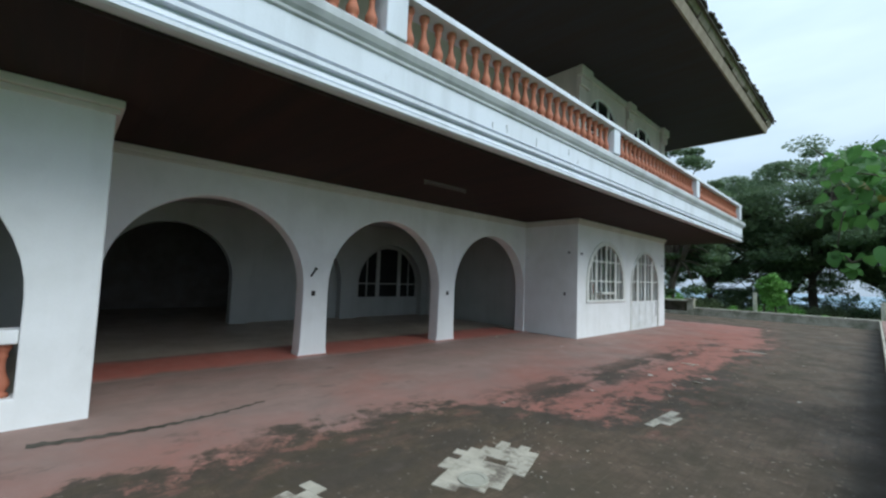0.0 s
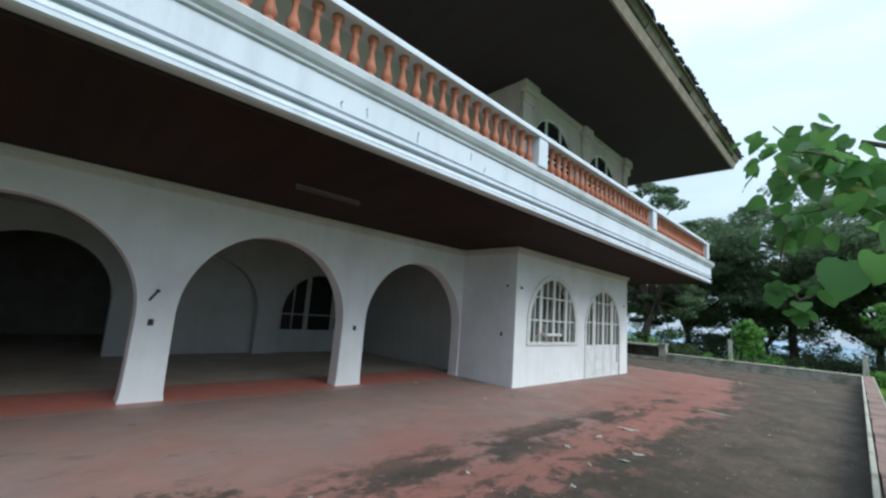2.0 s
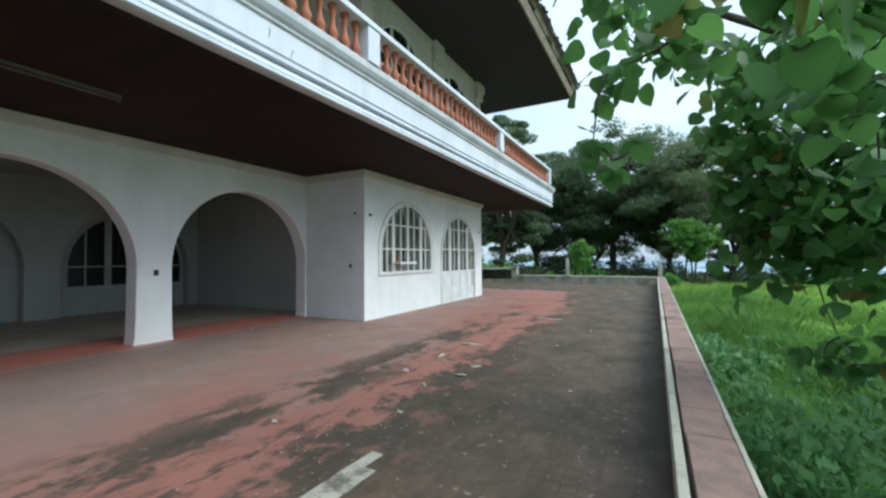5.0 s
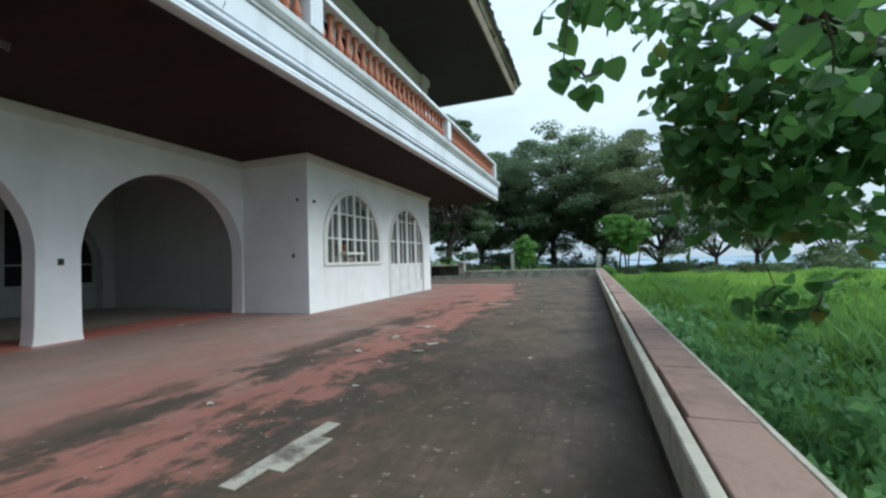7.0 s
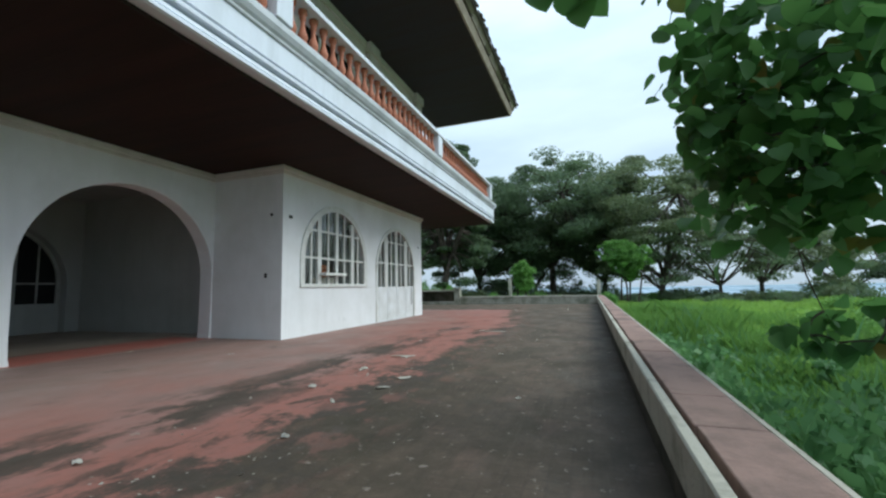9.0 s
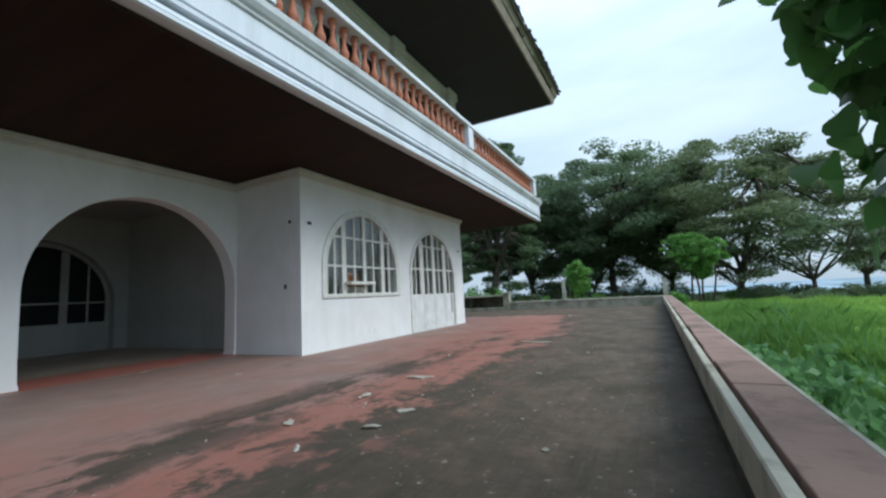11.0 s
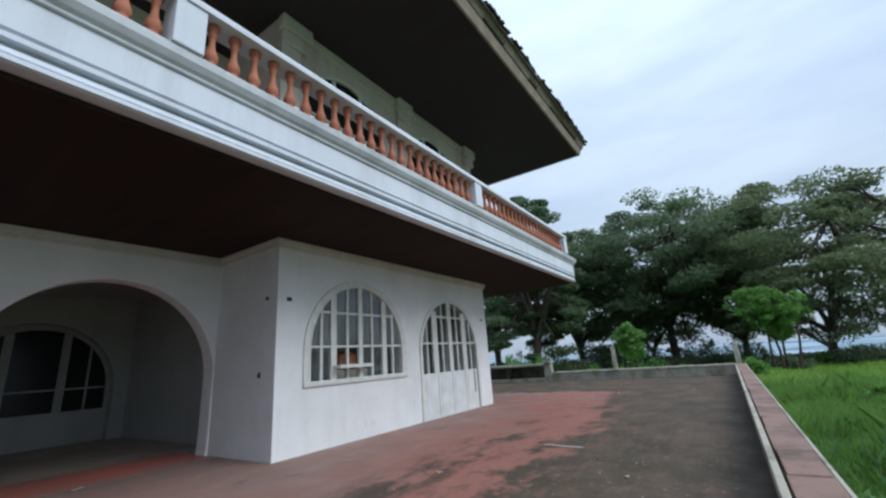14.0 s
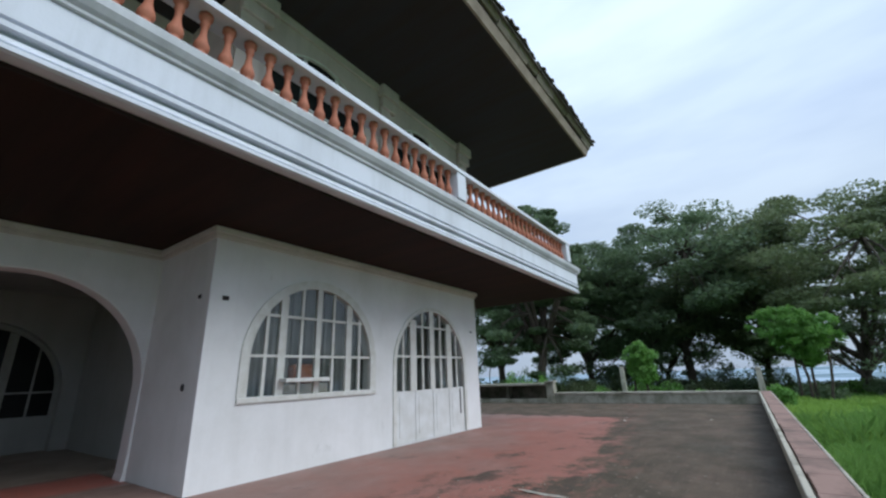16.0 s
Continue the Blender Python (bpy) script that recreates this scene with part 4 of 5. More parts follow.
box(bm, -0.012, 0.02, -0.03, 0.03, 0.07, 0.11, 0.004)
scratch_mark = tagged(new("wall_bracket", from_bm("wall_bracket", bm, DARK_METAL)), "small slanted dark scratch mark on the arcade pillar", "bracket")
scratch_mark.location, scratch_mark.rotation_euler = (AX + 0.012, 2.31, 1.64), (radians(-32), 0, 0)


# ---- white bench on the balcony ----
def scroll(bm, cx, cz, r, y, turns=1.5, thick=0.012):
    pts = []
    for k in range(26):
        a = k / 25 * turns * 2 * math.pi
        q = r * (1 - 0.75 * k / 25)
        pts.append((cx + q * math.cos(a), cz + q * math.sin(a)))
    for (x0, z0), (x1, z1) in zip(pts, pts[1:]):
        v = [bm.verts.new((y + o, x, z + w)) for x, z in ((x0, z0), (x1, z1)) for o, w in ((-thick, -thick), (thick, -thick), (thick, thick), (-thick, thick))]
        for f in ((0, 1, 5, 4), (1, 2, 6, 5), (2, 3, 7, 6), (3, 0, 4, 7)):
            bm.faces.new([v[k] for k in f])


bench = empty("garden_bench", "white scrolled metal bench on the balcony", "bench", at=(-4.35, 8.7, 4.10))
bm = bmesh.new()
for k in range(6):
    scroll(bm, 0.15 + 0.26 * k, 0.66, 0.12, -0.02)
    scroll(bm, 0.15 + 0.26 * k, 0.88, 0.10, -0.02)
box(bm, -0.035, -0.005, 0, 1.6, 0.98, 1.01)
box(bm, -0.035, -0.005, 0, 1.6, 0.50, 0.53)
part("backrest", from_bm("backrest", bm, TRIM_WHITE), bench)
for k in range(5):
    part("seat_slat", box_mesh("seat_slat", (0.02 + 0.09 * k, 0.09 + 0.09 * k, 0, 1.6, 0.43, 0.455), TRIM_WHITE), bench)
for x in (-0.02, 0.42):
    for y in (0.02, 1.54):
        part("leg", box_mesh("leg", (x - 0.017, x + 0.017, y, y + 0.035, 0.0, 0.43 if x > 0.1 else 1.0), TRIM_WHITE), bench)

# ---- litter and bare patches on the terrace ----
def tile_patch(x, y, turn, cells):
    patch = empty("tile_patch", "bare cream tiles showing through the worn terrace", "tiles", group="bare tile patches", at=(x, y, 0.0))
    patch.rotation_euler = (0, 0, turn)
    for i, j in cells:
        t = part("tile", PATCH_TILE, patch)
        t.location = (i * 0.102 + random.uniform(-0.002, 0.002), j * 0.102 + random.uniform(-0.002, 0.002), random.uniform(-0.001, 0.001))


PATCH_TILE = box_mesh("tile", (-0.0508, 0.0508, -0.0508, 0.0508, -0.01, 0.006), TILE_CREAM)
rng = random.Random(4)
big = [(i, j) for i in range(-4, 5) for j in range(-5, 6) if (i / 3.7) ** 2 + ((j - 0.5 * i) / 5.4) ** 2 < 0.85 + rng.uniform(-0.3, 0.25) and (i, j) not in ((0, 1), (1, 1), (-3, 0), (-2, 3), (-1, 4))]
tile_patch(-2.20, 1.50, 0.35, big)
drain = empty("drain_cover", "round grey cement drain cover set in the cream tiles", "drain", at=(-2.08, 1.20, 0.007))
for name, r0, r1, hgt in (("rim", 0.09, 0.125, 0.012), ("lid", 0.0, 0.088, 0.006)):
    bm = bmesh.new()
    n = 24
    rings = [[bm.verts.new((r * math.cos(2 * math.pi * k / n), r * math.sin(2 * math.pi * k / n), z)) for k in range(n)] for r, z in ((r1, 0.0), (r1, hgt), (max(r0, 0.002), hgt), (max(r0, 0.002), 0.0))]
    for a, b in zip(rings, rings[1:]):
        for k in range(n):
            bm.faces.new((a[k], a[(k + 1) % n], b[(k + 1) % n], b[k]))
    part(name, from_bm(name, bm, LOW_WALL), drain)
tile_patch(-2.60, -0.02, 0.2, [(i, j) for i in range(-2, 3) for j in range(-2, 3) if rng.random() < 0.75])
tile_patch(-1.63, 4.22, -0.04, [(0, 3), (0, 2), (0, 1), (1, 1), (0, 0), (1, 0), (0, -1), (1, -1), (0, -2), (1, -2), (0, -3), (0, -4)])


def scrap(x, y, length, width, turn, seed):
    r = random.Random(seed)
    n = 9
    ring = [(0.5 * length * math.cos(2 * math.pi * k / n) * r.uniform(0.7, 1.1), 0.5 * width * math.sin(2 * math.pi * k / n) * r.uniform(0.7, 1.1)) for k in range(n)]
    bm = bmesh.new()
    mid = bm.verts.new((0, 0, 0.014))
    lo = [bm.verts.new((a, b, 0.004 + r.uniform(0, 0.018))) for a, b in ring]
    for k in range(n):
        bm.faces.new((mid, lo[k], lo[(k + 1) % n]))
    bmesh.ops.solidify(bm, geom=bm.faces[:], thickness=0.003)
    ob = new("litter_scrap", from_bm("litter_scrap", bm, PAPER))
    ob.location, ob.rotation_euler = (x, y, 0.002), (0, 0, turn)
    tagged(ob, "bleached dry leaf scrap lying on the terrace", "litter", "scraps on the terrace")


for k, (x, y, a, b) in enumerate([(-1.97, 11.61, 0.62, 0.10), (-2.84, 19.56, 0.16, 0.12), (-0.82, 19.56, 0.14, 0.08), (-2.68, 18.80, 0.30, 0.18), (-2.48, 8.32, 0.40, 0.20),
                                  (-2.57, 7.40, 0.28, 0.12), (-2.61, 6.49, 0.24, 0.12), (-2.77, 4.62, 0.16, 0.08), (-7.14, 7.68, 0.34, 0.12), (-1.88, 7.06, 0.28, 0.13), (-1.90, 6.62, 0.26, 0.12), (-2.1, 6.1, 0.22, 0.06), (-5.2, 7.9, 0.12, 0.08),
                                  (-3.2, 3.0, 0.10, 0.07), (-1.2, 8.8, 0.12, 0.08), (-0.6, 6.6, 0.08, 0.06), (-1.9, 5.3, 0.14, 0.08), (-2.9, 9.9, 0.14, 0.1), (-0.9, 10.4, 0.1, 0.05)]):
    scrap(x, y, a * (1.0 if k in (0, 4) else 0.7), b * 0.7, (-0.11 if k == 0 else 0.35) if k in (0, 4) else random.uniform(0, 3), k)
# crack beside the block
verts, faces = [], []
for k in range(41):
    t = k / 40
    y = -1.5 + 2.1 * t
    x = -5.02 + 0.18 * math.sin(t * 3.1) - 0.10 * t + 0.02 * math.sin(k * 2.1)
    w = 0.020 + 0.040 * (1 - t) + 0.010 * math.sin(k * 3.7) + 0.006 * math.sin(k * 1.3)
    verts += [(x - w, y, 0.004), (x + w, y, 0.004)]
    if k:
        faces.append((2 * k - 2, 2 * k - 1, 2 * k + 1, 2 * k))
structure("trim_crack", mesh_of("trim_crack", verts, faces, INNER_FACE), "dark crack in the terrace floor", "crack")


# ---- plants ----
def tube(verts, faces, pts, radii, sides=6):
    pts = [Vector(p) for p in pts]
    start = len(verts)
    for k, p in enumerate(pts):
        d = (pts[min(k + 1, len(pts) - 1)] - pts[max(k - 1, 0)]).normalized()
        a = d.orthogonal().normalized()
        b = d.cross(a)
        for j in range(sides):
            t = 2 * math.pi * j / sides
            verts.append(tuple(p + (a * math.cos(t) + b * math.sin(t)) * radii[k]))
    for k in range(len(pts) - 1):
        for j in range(sides):
            i0, i1 = start + k * sides + j, start + k * sides + (j + 1) % sides
            faces.append((i0, i1, i1 + sides, i0 + sides))


def limb(verts, faces, a, b, r0, r1, rng, bend=0.15, n=5, sides=6):
    a, b = Vector(a), Vector(b)
    L = (b - a).length
    off = Vector((rng.uniform(-1, 1), rng.uniform(-1, 1), rng.uniform(-0.2, 0.8))) * L * bend
    pts = [a.lerp(b, k / n) + off * math.sin(math.pi * k / n) for k in range(n + 1)]
    tube(verts, faces, pts, [r0 + (r1 - r0) * k / n for k in range(n + 1)], sides)
    return pts


def cards(name, centres, spread, count, size, material, seed, flat=0.5):
    """Small leaves, four corners each, scattered round the clump centres."""
    g = np.random.default_rng(seed)
    c = np.repeat(np.array(centres, float), count, 0)
    n = len(c)
    q = g.normal(0, 1, (n, 3))
    q *= (g.random(n) ** 0.4 / np.linalg.norm(q, axis=1))[:, None]
    grow = np.repeat(g.uniform(0.6, 1.25, len(centres)), count)[:, None]
    c += q * np.array(spread) * grow
    t = g.normal(0, 1, (n, 3))
    t[:, 2] *= flat
    t /= np.linalg.norm(t, axis=1, keepdims=True)
    u = g.normal(0, 1, (n, 3))
    u[:, 2] *= flat
    u -= (u * t).sum(1, keepdims=True) * t
    u /= np.linalg.norm(u, axis=1, keepdims=True)
    w = np.cross(t, u)
    s = (size * g.uniform(0.6, 1.3, n))[:, None]
    v = np.stack([c - t * s * 0.5, c + u * s * 0.3 + w * s * 0.08, c + t * s * 0.5, c - u * s * 0.3 + w * s * 0.08], 1).reshape(-1, 3)
    me = bpy.data.meshes.new(name)
    me.vertices.add(4 * n)
    me.vertices.foreach_set("co", v.ravel())
    me.loops.add(4 * n)
    me.loops.foreach_set("vertex_index", np.arange(4 * n))
    me.polygons.add(n)
    me.polygons.foreach_set("loop_start", np.arange(0, 4 * n, 4))
    me.materials.append(material)
    me.update(calc_edges=True)
    me.validate()
    return me


def spreading_tree(x, y, z, height, spread, seed, material, label, lean=(0, 0), clumps=80, low=0.22, count=400, size=0.235):
    rng = random.Random(seed)
    tree = empty("tree", label, "tree", at=(x, y, z))
    verts, faces = [], []
    fork = Vector((rng.uniform(-0.3, 0.3), rng.uniform(-0.3, 0.3), height * rng.uniform(0.14, 0.22)))
    limb(verts, faces, (0, 0, -0.4), fork, height * 0.021, height * 0.017, rng, 0.05, 4, 9)
    mains, centres = [], []
    for k in range(7):
        a = 2 * math.pi * (k + rng.random() * 0.7) / 7
        q = spread * rng.uniform(0.35, 0.75)
        end = Vector((q * math.cos(a) + lean[0], q * math.sin(a) + lean[1], height * rng.uniform(0.45, 0.68)))
        mains.append(limb(verts, faces, fork, end, height * 0.013, height * 0.005, rng, 0.12, 6, 6))
    while len(centres) < clumps:
        a, q, w = rng.uniform(0, 2 * math.pi), math.sqrt(rng.random()), rng.random()
        top = height * (0.93 - 0.26 * q * q + 0.06 * math.sin(3 * a + seed) * q - 0.05 * rng.random())
        bottom = height * (low + 0.16 * math.cos(2 * a + seed) * q + 0.08 * rng.random())
        zz = bottom + (top - bottom) * (w ** 0.62)
        rr = spread * q * (1 + 0.18 * math.sin(5 * a + seed * 1.7))
        centres.append((rr * math.cos(a) + lean[0], rr * math.sin(a) + lean[1], zz))
    for c in centres:
        best = min((p for m in mains for p in m[2:]), key=lambda p: (p - Vector(c)).length)
        limb(verts, faces, best, c, height * 0.006, height * 0.0015, rng, 0.12, 3, 4)
    part("trunk", mesh_of("trunk", verts, faces, BARK, True), tree, "grey-brown trunk and limbs")
    k = spread / 7.0
    part("crown", cards("crown", centres, (1.10 * k + 0.30, 1.10 * k + 0.30, 0.40 * k + 0.12), count, size, material, seed, 0.45), tree)
    return tree


spreading_tree(-3.0, 42, -0.6, 15.6, 7.4, 1, TREE_LEAF, "large spreading tree with a dark green crown", clumps=155, low=0.08)
spreading_tree(5.6, 41, -0.6, 13.1, 7.4, 2, TREE_LEAF_OLIVE, "broad umbrella-shaped tree with olive foliage", clumps=150, low=0.14, lean=(-0.8, 0))
spreading_tree(-9.6, 40, -0.6, 12.6, 6.0, 3, TREE_LEAF, "dense dark tree beyond the terrace wall", clumps=120, low=0.06)
spreading_tree(13.6, 44, -0.8, 9.2, 6.4, 4, TREE_LEAF_OLIVE, "low spreading tree at the edge of the meadow", clumps=75, low=0.18, count=260)
spreading_tree(-15.5, 36, -0.6, 13.4, 6.0, 5, TREE_LEAF, "dense dark tree behind the house corner", clumps=110, low=0.06)
spreading_tree(-10.2, 31.5, -0.5, 14.6, 3.2, 6, TREE_LEAF, "slender dark tree close behind the terrace", clumps=115, low=0.05)
spreading_tree(22.0, 50, -1.4, 8.0, 6.0, 7, TREE_LEAF, "distant tree at the far side of the meadow", clumps=60, low=0.10)
spreading_tree(-5.4, 48, -0.9, 11.0, 6.0, 8, TREE_LEAF, "dark tree behind the first row", clumps=90, low=0.05)
spreading_tree(31.0, 47, -1.8, 8.0, 6.5, 9, TREE_LEAF, "distant rounded tree beyond the meadow", clumps=60, low=0.1)
spreading_tree(1.4, 46, -0.9, 12.0, 6.2, 10, TREE_LEAF, "dark tree filling the gap behind two crowns", clumps=75, low=0.12)
spreading_tree(8.8, 37.0, -0.7, 6.6, 4.2, 11, TREE_LEAF, "thin crooked tree with sparse foliage by the meadow", clumps=34, low=0.30, count=130, size=0.17)
spreading_tree(4.9, 36.2, -0.7, 6.0, 3.2, 12, TREE_LEAF, "thin crooked tree with sparse foliage by the meadow", clumps=26, low=0.34, count=120, size=0.17)


def topiary(x, y, z, crowns, stems, seed, label, size=0.12, count=55):
    rng = random.Random(seed)
    bush = empty("bush", label, "bush", at=(x, y, z))
    verts, faces, centres = [], [], []
    for cx, cy, cz, rx, rz in crowns:
        for k in range(70):
            v = Vector((rng.gauss(0, 1), rng.gauss(0, 1), rng.gauss(0, 1))).normalized() * rng.uniform(0.55, 1.0)
            centres.append((cx + v.x * rx, cy + v.y * rx, cz + v.z * rz))
    for sx, sy, ex, ey, ez in stems:
        limb(verts, faces, (sx, sy, -0.3), (ex, ey, ez), 0.07, 0.035, rng, 0.08, 5, 7)
    part("trunk", mesh_of("trunk", verts, faces, BARK, True), bush)
    part("crown", cards("crown", centres, (0.22, 0.22, 0.16), count, size, BUSH_LEAF, seed, 0.8), bush)


topiary(-3.75, 27.5, -0.3, [(0, 0, 2.10, 0.72, 0.62), (0.1, 0, 1.45, 0.55, 0.5)], [(-0.55, 0, -0.25, 0, 1.9), (0.1, 0.1, 0.1, 0, 1.4)], 21, "small rounded bright green bush on a pale stem")
topiary(2.1, 31.0, -0.5, [(-0.4, 0, 3.55, 1.15, 0.85), (0.75, 0.1, 3.2, 1.05, 0.8), (0.1, -0.2, 2.75, 0.95, 0.75), (0.3, 0.1, 2.1, 0.5, 0.5)], [(0, 0, -0.4, 0, 3.1), (0.25, 0.1, 0.5, 0.1, 3.0), (-0.3, 0.1, -0.1, -0.1, 2.9), (0.5, 0, 1.0, 0, 2.8)], 22,
        "clipped bright green umbrella-shaped bush on bare stems", 0.13)


def shrub(x, y, z, r, hgt, seed, material, label):
    rng = random.Random(seed)
    bush = empty("shrub", label, "shrub", at=(x, y, z))
    verts, faces, centres = [], [], []
    for k in range(26):
        a, q = rng.uniform(0, 6.28), math.sqrt(rng.random())
        centres.append((r * q * math.cos(a), r * q * math.sin(a), hgt * rng.uniform(0.25, 1.0) * (1 - 0.4 * q)))
    for c in centres[:8]:
        limb(verts, faces, (0, 0, -0.1), c, 0.03, 0.008, rng, 0.1, 3, 5)
    part("stem", mesh_of("stem", verts, faces, BARK, True), bush)
    part("foliage", cards("foliage", centres, (r * 0.34, r * 0.34, hgt * 0.22), 60, 0.05 + 0.1 * min(r, 1.0), material, seed, 0.9), bush)


rng = random.Random(9)
for k in range(34):
    x = -14 + k * 1.25 + rng.uniform(-0.5, 0.5)
    shrub(x, 33.5 + rng.uniform(-2, 4) + max(0, x - 6) * 0.25, -0.6, rng.uniform(0.7, 1.5), rng.uniform(0.5, 1.5), 100 + k, rng.choice([TREE_LEAF, TREE_LEAF_OLIVE, BUSH_LEAF]),
          "low tangled green shrub at the meadow's edge")
for k in range(20):
    x = -17 + k * 1.35 + rng.uniform(-0.6, 0.6)
    shrub(x, 44 + rng.uniform(-1.5, 3), -0.9, rng.uniform(1.2, 2.2), rng.uniform(1.2, 2.8) if x < 2 else 1.0, 300 + k, TREE_LEAF, "tall dark undergrowth beneath the trees")
for k in range(9):
    shrub(2.5 + k * 1.3 + rng.uniform(-0.4, 0.4), 37.5 + rng.uniform(-0.8, 1.2), -0.6, rng.uniform(0.8, 1.3), rng.uniform(0.6, 1.3), 400 + k, rng.choice([TREE_LEAF, TREE_LEAF_OLIVE]), "dark undergrowth at the foot of the trees")
for k in range(10):
    shrub(-8.5 + k * 1.05 + rng.uniform(-0.3, 0.3), 38.6 + rng.uniform(-0.8, 1.2), -0.6, rng.uniform(0.8, 1.3), rng.uniform(0.8, 1.8), 500 + k, rng.choice([TREE_LEAF, TREE_LEAF_OLIVE]), "dark undergrowth at the foot of the trees")
for k, (x, y, r, hh) in enumerate([(3.9, 11.5, 0.42, 0.62), (6.2, 15.0, 0.5, 0.55), (2.6, 17.0, 0.4, 0.5), (8.5, 21, 0.7, 0.7), (-5.2, 26.2, 0.6, 0.8), (-1.5, 26.4, 0.5, 0.6), (0.9, 27.0, 0.5, 0.8), (-8.4, 26.8, 0.8, 1.4), (-10, 27.2, 0.9, 1.6)]):
    shrub(x, y, -0.22, r, hh, 200 + k, TALL_GRASS if k < 4 else BUSH_LEAF, "small green weed clump in the meadow")


def grass(name, count, x0, x1, y0, y1, hmin, hmax, seed, power=1.0, width=0.012, material=None):
    g = np.random.default_rng(seed)
    x = x0 + g.exponential(power, count)
    x = np.where(x > x1, g.uniform(x0, x1, count), x)
    y = np.clip(g.normal((y0 + y1) / 2, (y1 - y0) / 3, count), y0 - 6, y1 + 3)
    lump = 0.6 + 0.4 * np.sin(x * 2.1 + np.sin(y * 1.3) * 2) * np.cos(y * 1.7 + x)
    lump *= 0.85 + 0.45 * np.sin(0.9 * x + 1.3 * np.sin(0.45 * y) + 0.6 * y)
    hgt = g.uniform(hmin, hmax, count) * lump
    d = np.hypot(x - 2, y - 10)
    z = -0.20 - 0.012 * np.clip(d - 8, 0, 30) + 0.05 * np.sin(x * 0.7 + 1) * np.cos(y * 0.5)
    a = g.uniform(0, 2 * np.pi, count)
    lean = g.uniform(0.1, 0.75, count) * hgt
    b = g.uniform(0, 2 * np.pi, count)
    w = width * g.uniform(0.7, 1.8, count) * (1 + d * 0.05)
    base = np.stack([x, y, z], 1)
    side = np.stack([np.cos(a) * w, np.sin(a) * w, 0 * w], 1)
    midp = base + np.stack([np.cos(b) * lean * 0.35, np.sin(b) * lean * 0.35, hgt * 0.6], 1)
    tip = base + np.stack([np.cos(b) * lean, np.sin(b) * lean, hgt], 1)
    v = np.stack([base - side, base + side, midp + side * 0.8, tip, midp - side * 0.8], 1).reshape(-1, 3)
    me = bpy.data.meshes.new(name)
    me.vertices.add(5 * count)
    me.vertices.foreach_set("co", v.ravel())
    me.loops.add(5 * count)
    me.loops.foreach_set("vertex_index", np.arange(5 * count))
    me.polygons.add(count)
    me.polygons.foreach_set("loop_start", np.arange(0, 5 * count, 5))
    me.materials.append(material or GRASS)
    me.update(calc_edges=True)
    return me


tagged(new("grass", grass("grass", 105000, 0.70, 18.0, -4, 18, 0.20, 0.60, 31, 2.2, 0.0065, TALL_GRASS)), "tall uncut green grass along the terrace wall", "grass", kind="stuff")
tagged(new("grass", grass("grass", 150000, 0.70, 34, 0, 38, 0.10, 0.38, 32, 9.0, 0.011)), "green meadow grass", "grass", kind="stuff")
tagged(new("weeds", grass("weeds", 6500, 0.74, 5.0, 3.0, 9.5, 0.35, 0.75, 34, 0.7, 0.014, WEED)), "tall blue-green weeds against the terrace wall", "weeds", kind="stuff")
g = np.random.default_rng(35)
wx = 0.78 + g.exponential(0.75, 150)
wy = 1.0 + 9.0 * g.random(150) ** 1.3
tops = np.stack([wx, wy, g.uniform(-0.12, 0.26, 150) - 0.06 * wx], 1)
tagged(new("weeds", cards("weeds", tops.tolist(), (0.20, 0.20, 0.17), 40, 0.10, WEED, 36, 1.5)), "leafy blue-green weeds crowding the outer face of the terrace wall", "weeds", kind="stuff")
fx, fy = g.uniform(2.2, 22.0, 260), g.uniform(3.0, 33.0, 260)
tufts = np.stack([fx, fy, -0.12 - 0.012 * np.clip(np.hypot(fx - 2, fy - 10) - 8, 0, 30)], 1)
tagged(new("weeds", cards("weeds", tufts.tolist(), (0.42, 0.42, 0.17), 90, 0.11, GRASS, 37, 0.9)), "low leafy weeds scattered over the meadow", "weeds", kind="stuff")
tagged(new("grass", grass("grass", 9000, -13, 0.7, 29, 34, 0.15, 0.5, 33, 30.0, 0.02)), "rough grass behind the end wall", "grass", kind="stuff")


# pale crumbs along the worn border of the paint, and blown over the drive
g = np.random.default_rng(41)
cy = 1.5 + g.random(90) ** 1.3 * 12.0
cx = np.where(g.random(90) < 0.6, -2.2 + g.normal(0, 0.42, 90), g.uniform(-3.2, 0.1, 90))
tagged(new("crumbs", cards("crumbs", np.stack([cx, cy, np.full(90, 0.008)], 1).tolist(), (0.26, 0.34, 0.003), 4, 0.028, PALE_CRUMBS, 42, 0.10)), "pale cement crumbs scattered on the terrace", "litter", kind="stuff")


# ---- the broad-leaved tree over the terrace wall ----
def leaf_shape():
    half = [(0.0, 0.0), (0.20, -0.10), (0.40, -0.06), (0.52, 0.12), (0.51, 0.34), (0.40, 0.58), (0.21, 0.80), (0.0, 0.98)]
    verts, faces = [], []
    for u, v in half:
        verts.append((0.0, v, -0.10 * v * v))
        verts.append((u, v, 0.16 * u - 0.16 * v * v - 0.05 * math.sin(v * 9) * u))
        verts.append((-u, v, 0.16 * u - 0.16 * v * v + 0.05 * math.sin(v * 9) * u))
    for k in range(len(half) - 1):
        a, b = 3 * k, 3 * k + 3
        faces += [(a, a + 1, b + 1, b), (a, b, b + 2, a + 2)]
    i = len(verts)
    verts += [(-0.012, 0, 0), (0.012, 0, 0), (0.010, -0.30, 0.05), (-0.010, -0.30, 0.05)]
    faces.append((i, i + 1, i + 2, i + 3))
    return verts, faces


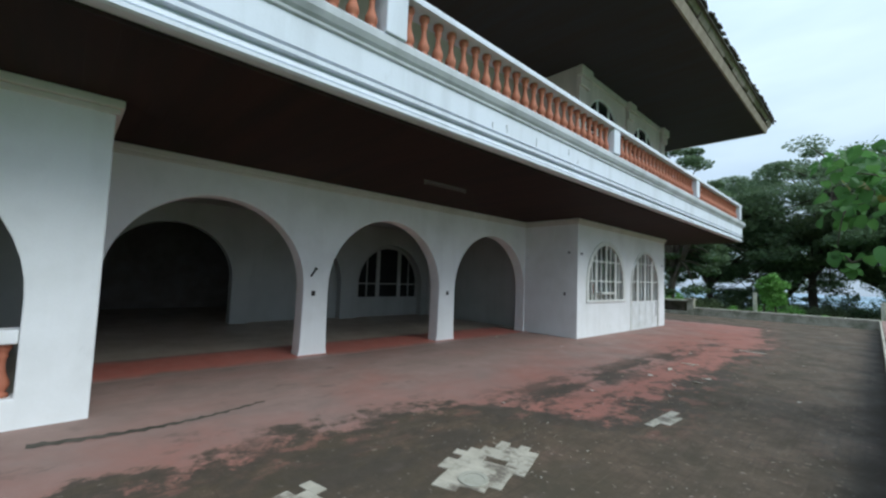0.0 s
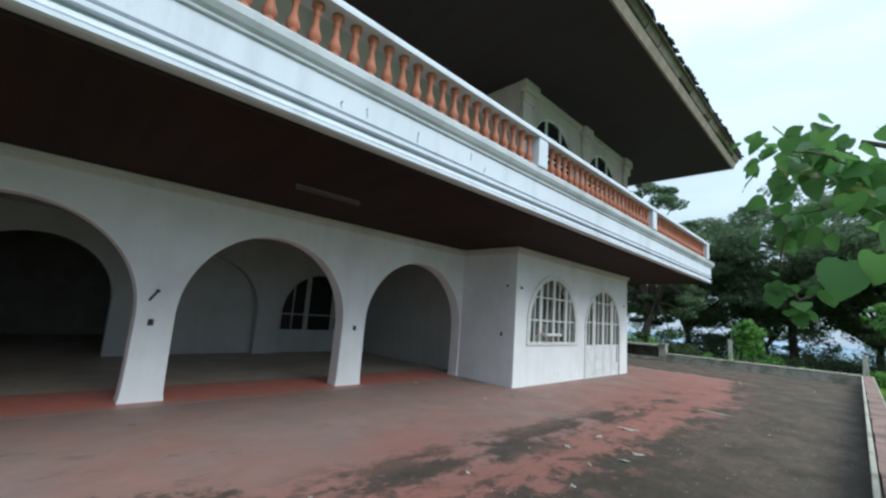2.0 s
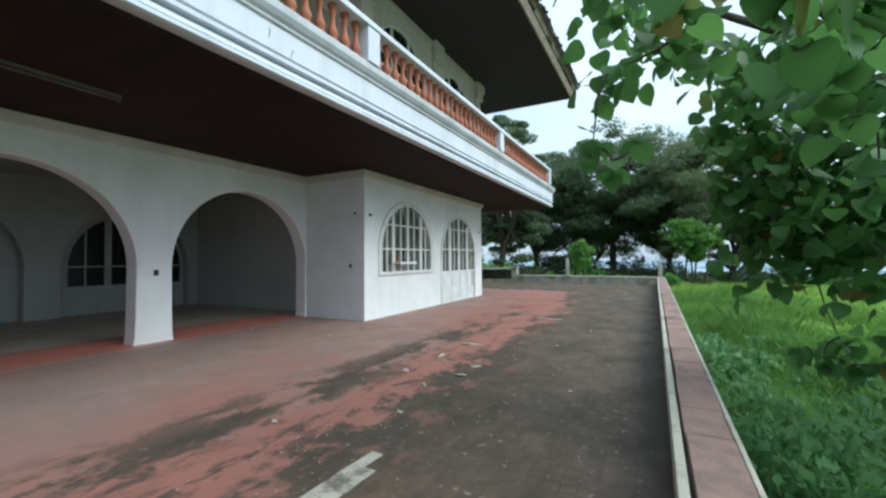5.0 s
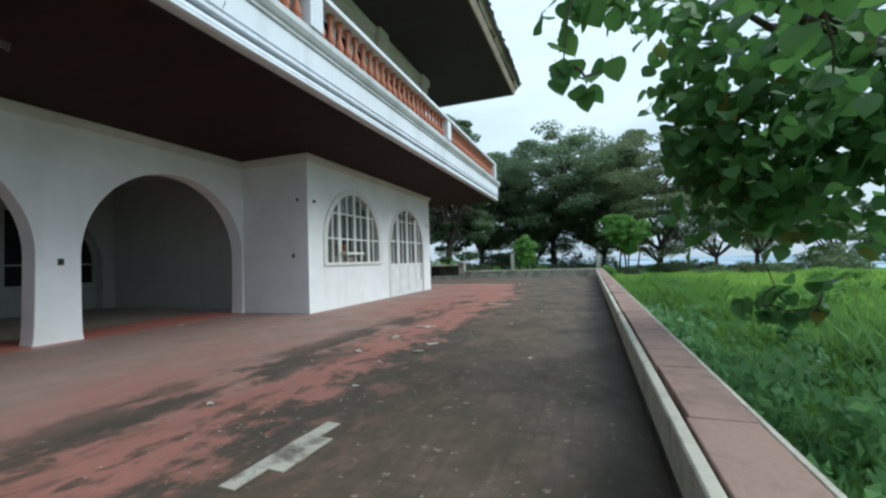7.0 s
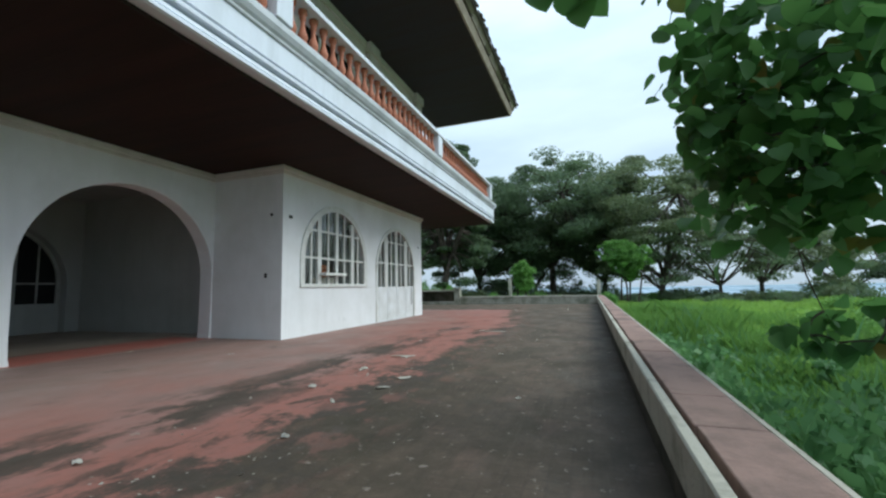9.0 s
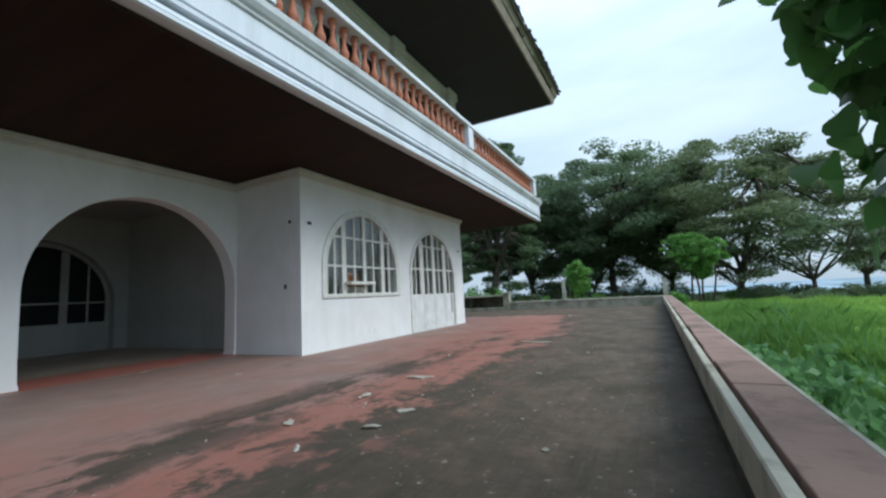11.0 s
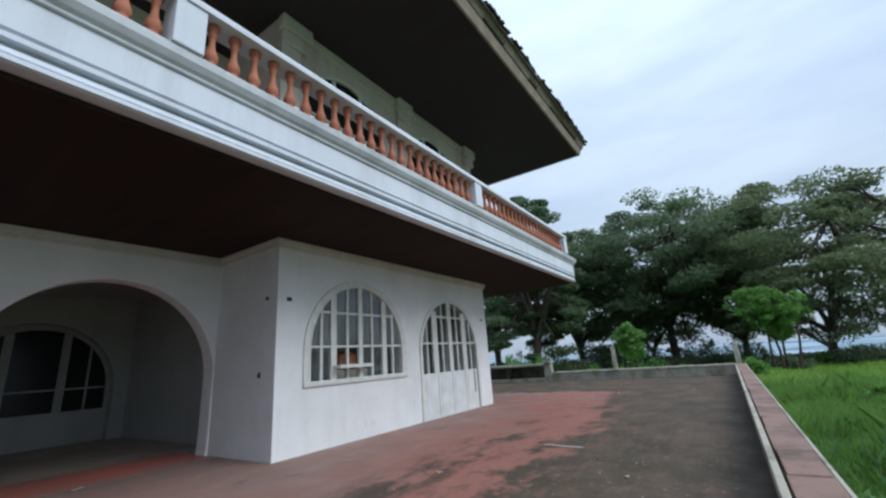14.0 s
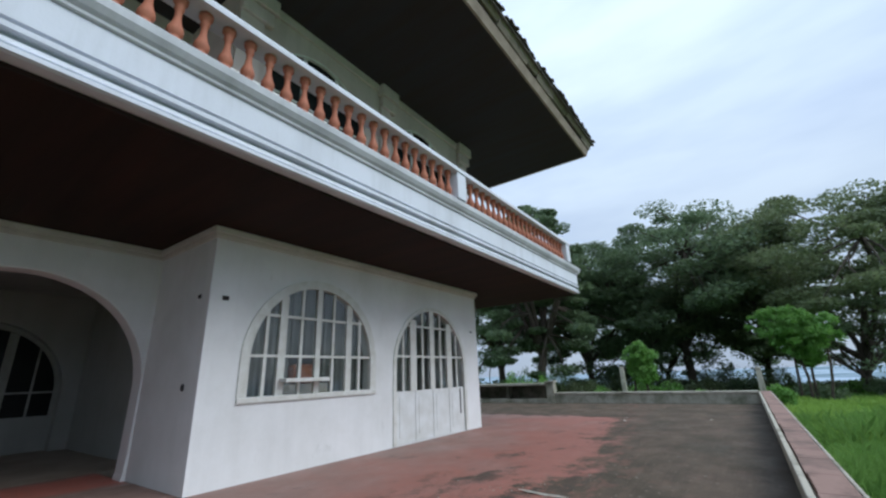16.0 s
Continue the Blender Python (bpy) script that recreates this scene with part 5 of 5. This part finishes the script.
LV, LF = leaf_shape()
LEAF = mesh_of("leaf", LV, LF, BIG_LEAF, True)
rng = random.Random(17)
broad = empty("broad_leaved_tree", "broad-leaved tree with large heart-shaped leaves leaning over the wall", "tree", at=(3.5, 6.8, -0.2))
base = Vector((3.5, 6.8, -0.2))
near = [(-0.02, 5.15, 3.20), (0.12, 5.60, 3.10), (0.02, 4.70, 2.55), (0.06, 3.90, 2.75), (0.52, 2.95, 1.98), (0.26, 4.2, 2.75), (0.50, 3.65, 2.35), (0.42, 4.6, 2.65),
        (0.72, 3.6, 2.15), (0.98, 4.0, 2.0), (0.86, 4.5, 2.35), (0.70, 4.4, 2.8), (1.15, 4.7, 1.85), (1.35, 4.3, 2.5), (0.16, 6.1, 3.5), (0.40, 5.8, 3.1), (0.60, 5.5, 2.75),
        (0.86, 5.95, 1.95), (0.88, 6.05, 2.40), (0.80, 5.85, 2.85), (0.96, 6.15, 1.65), (0.96, 6.0, 2.95), (1.05, 6.2, 2.2), (0.74, 6.02, 1.95)]
sprays = [(0.0, 4.40, 2.01), (0.05, 4.38, 1.91), (0.13, 4.42, 1.99), (-0.06, 4.45, 2.06), (1.36, 6.8, 0.60), (1.52, 6.82, 0.55), (1.70, 6.85, 0.50), (1.90, 6.8, 0.52), (1.65, 6.9, 0.72), (1.95, 6.9, 0.78)]
mass = []
while len(mass) < 62:
    q = [rng.uniform(-1, 1) for _ in range(3)]
    if abs(q[0]) ** 2.4 + abs(q[1]) ** 2.4 + abs(q[2]) ** 2.4 < 1 and not (q[2] > 0.3 and q[0] < -1.0 + 0.9 * (q[2] - 0.3)):
        mass.append((1.72 + 1.12 * q[0], 6.20 + 0.50 * q[1], 2.06 + 0.92 * q[2]))
while len(mass) < 76:
    q = [rng.uniform(-1, 1) for _ in range(3)]
    if q[0] ** 2 + q[1] ** 2 + q[2] ** 2 < 1:
        mass.append((2.5 + 1.1 * q[0], 6.7 + 0.7 * q[1], 3.5 + 0.9 * q[2]))
verts, faces = [], []
fork = Vector((3.4, 6.7, 2.0))
limb(verts, faces, base - Vector((0, 0, 0.4)), fork, 0.20, 0.15, rng, 0.03, 4, 10)
boughs = []
for e in ((0.9, 5.0, 3.0), (1.2, 6.4, 3.3), (2.2, 8.2, 3.8), (2.0, 5.6, 2.2), (3.0, 7.2, 4.6), (1.0, 4.2, 2.6), (0.4, 5.5, 3.3)):
    boughs.append(limb(verts, faces, fork, e, 0.075, 0.018, rng, 0.08, 7, 7))
# each clump hangs on the nearest wood that is already there
reach = [p for b in boughs for p in b[1:]]
waiting = [Vector(c) for c in near + sprays + mass]
while waiting:
    best, c = min(((min(reach, key=lambda p: (p - w).length), w) for w in waiting), key=lambda q: (q[0] - q[1]).length)
    waiting.remove(c)
    reach.extend(limb(verts, faces, best, c, 0.010, 0.004, rng, 0.16, 4, 5)[1:])
verts = [tuple(Vector(v) - base) for v in verts]
part("trunk", mesh_of("trunk", verts, faces, BARK, True), broad, "grey-brown trunk and boughs")
mv, mf = [], []
made = 0
# where they hang: (clump centres, leaves a clump, spread, least and greatest leaf length)
for centres, count, s, small, large in ((near, 33, 0.135, 0.083, 0.138), (sprays[:4], 4, 0.05, 0.085, 0.12), (sprays[4:], 10, 0.07, 0.10, 0.17), (mass, 34, 0.28, 0.09, 0.15)):
    for c in centres:
        for j in range(count):
            p = Vector((c[0] + rng.gauss(0, s), c[1] + rng.gauss(0, s), c[2] + rng.gauss(0, s * 0.8)))
            if (p - Vector(c)).length > 2.0 * s:
                continue
            if centres in (near, mass) and p.z < 2.3 and p.x < 0.42 + 0.14 * (p.y - 4.4):
                continue
            if p.y > 6.3 and p.x < 0.85 and p.z < 1.95:
                continue
            a = rng.uniform(0, 2 * math.pi)
            m = Matrix.Translation(p) @ Euler((rng.gauss(-0.75, 0.35), rng.gauss(0, 0.35), a)).to_matrix().to_4x4() @ Matrix.Scale(rng.uniform(small, large), 4)
            if made < 290 and centres is not mass and j % 3 == 0:
                ob = part("leaf", LEAF, broad)
                ob.matrix_basis = Matrix.Translation(-base) @ m
                made += 1
            else:
                i = len(mv)
                mv += [tuple(m @ Vector(v) - base) for v in LV]
                mf += [tuple(i + q for q in f) for f in LF]
foliage = part("foliage", mesh_of("foliage", mv, mf, BIG_LEAF_MASS, True), broad, "mass of large green leaves")
foliage["kind"] = "stuff"
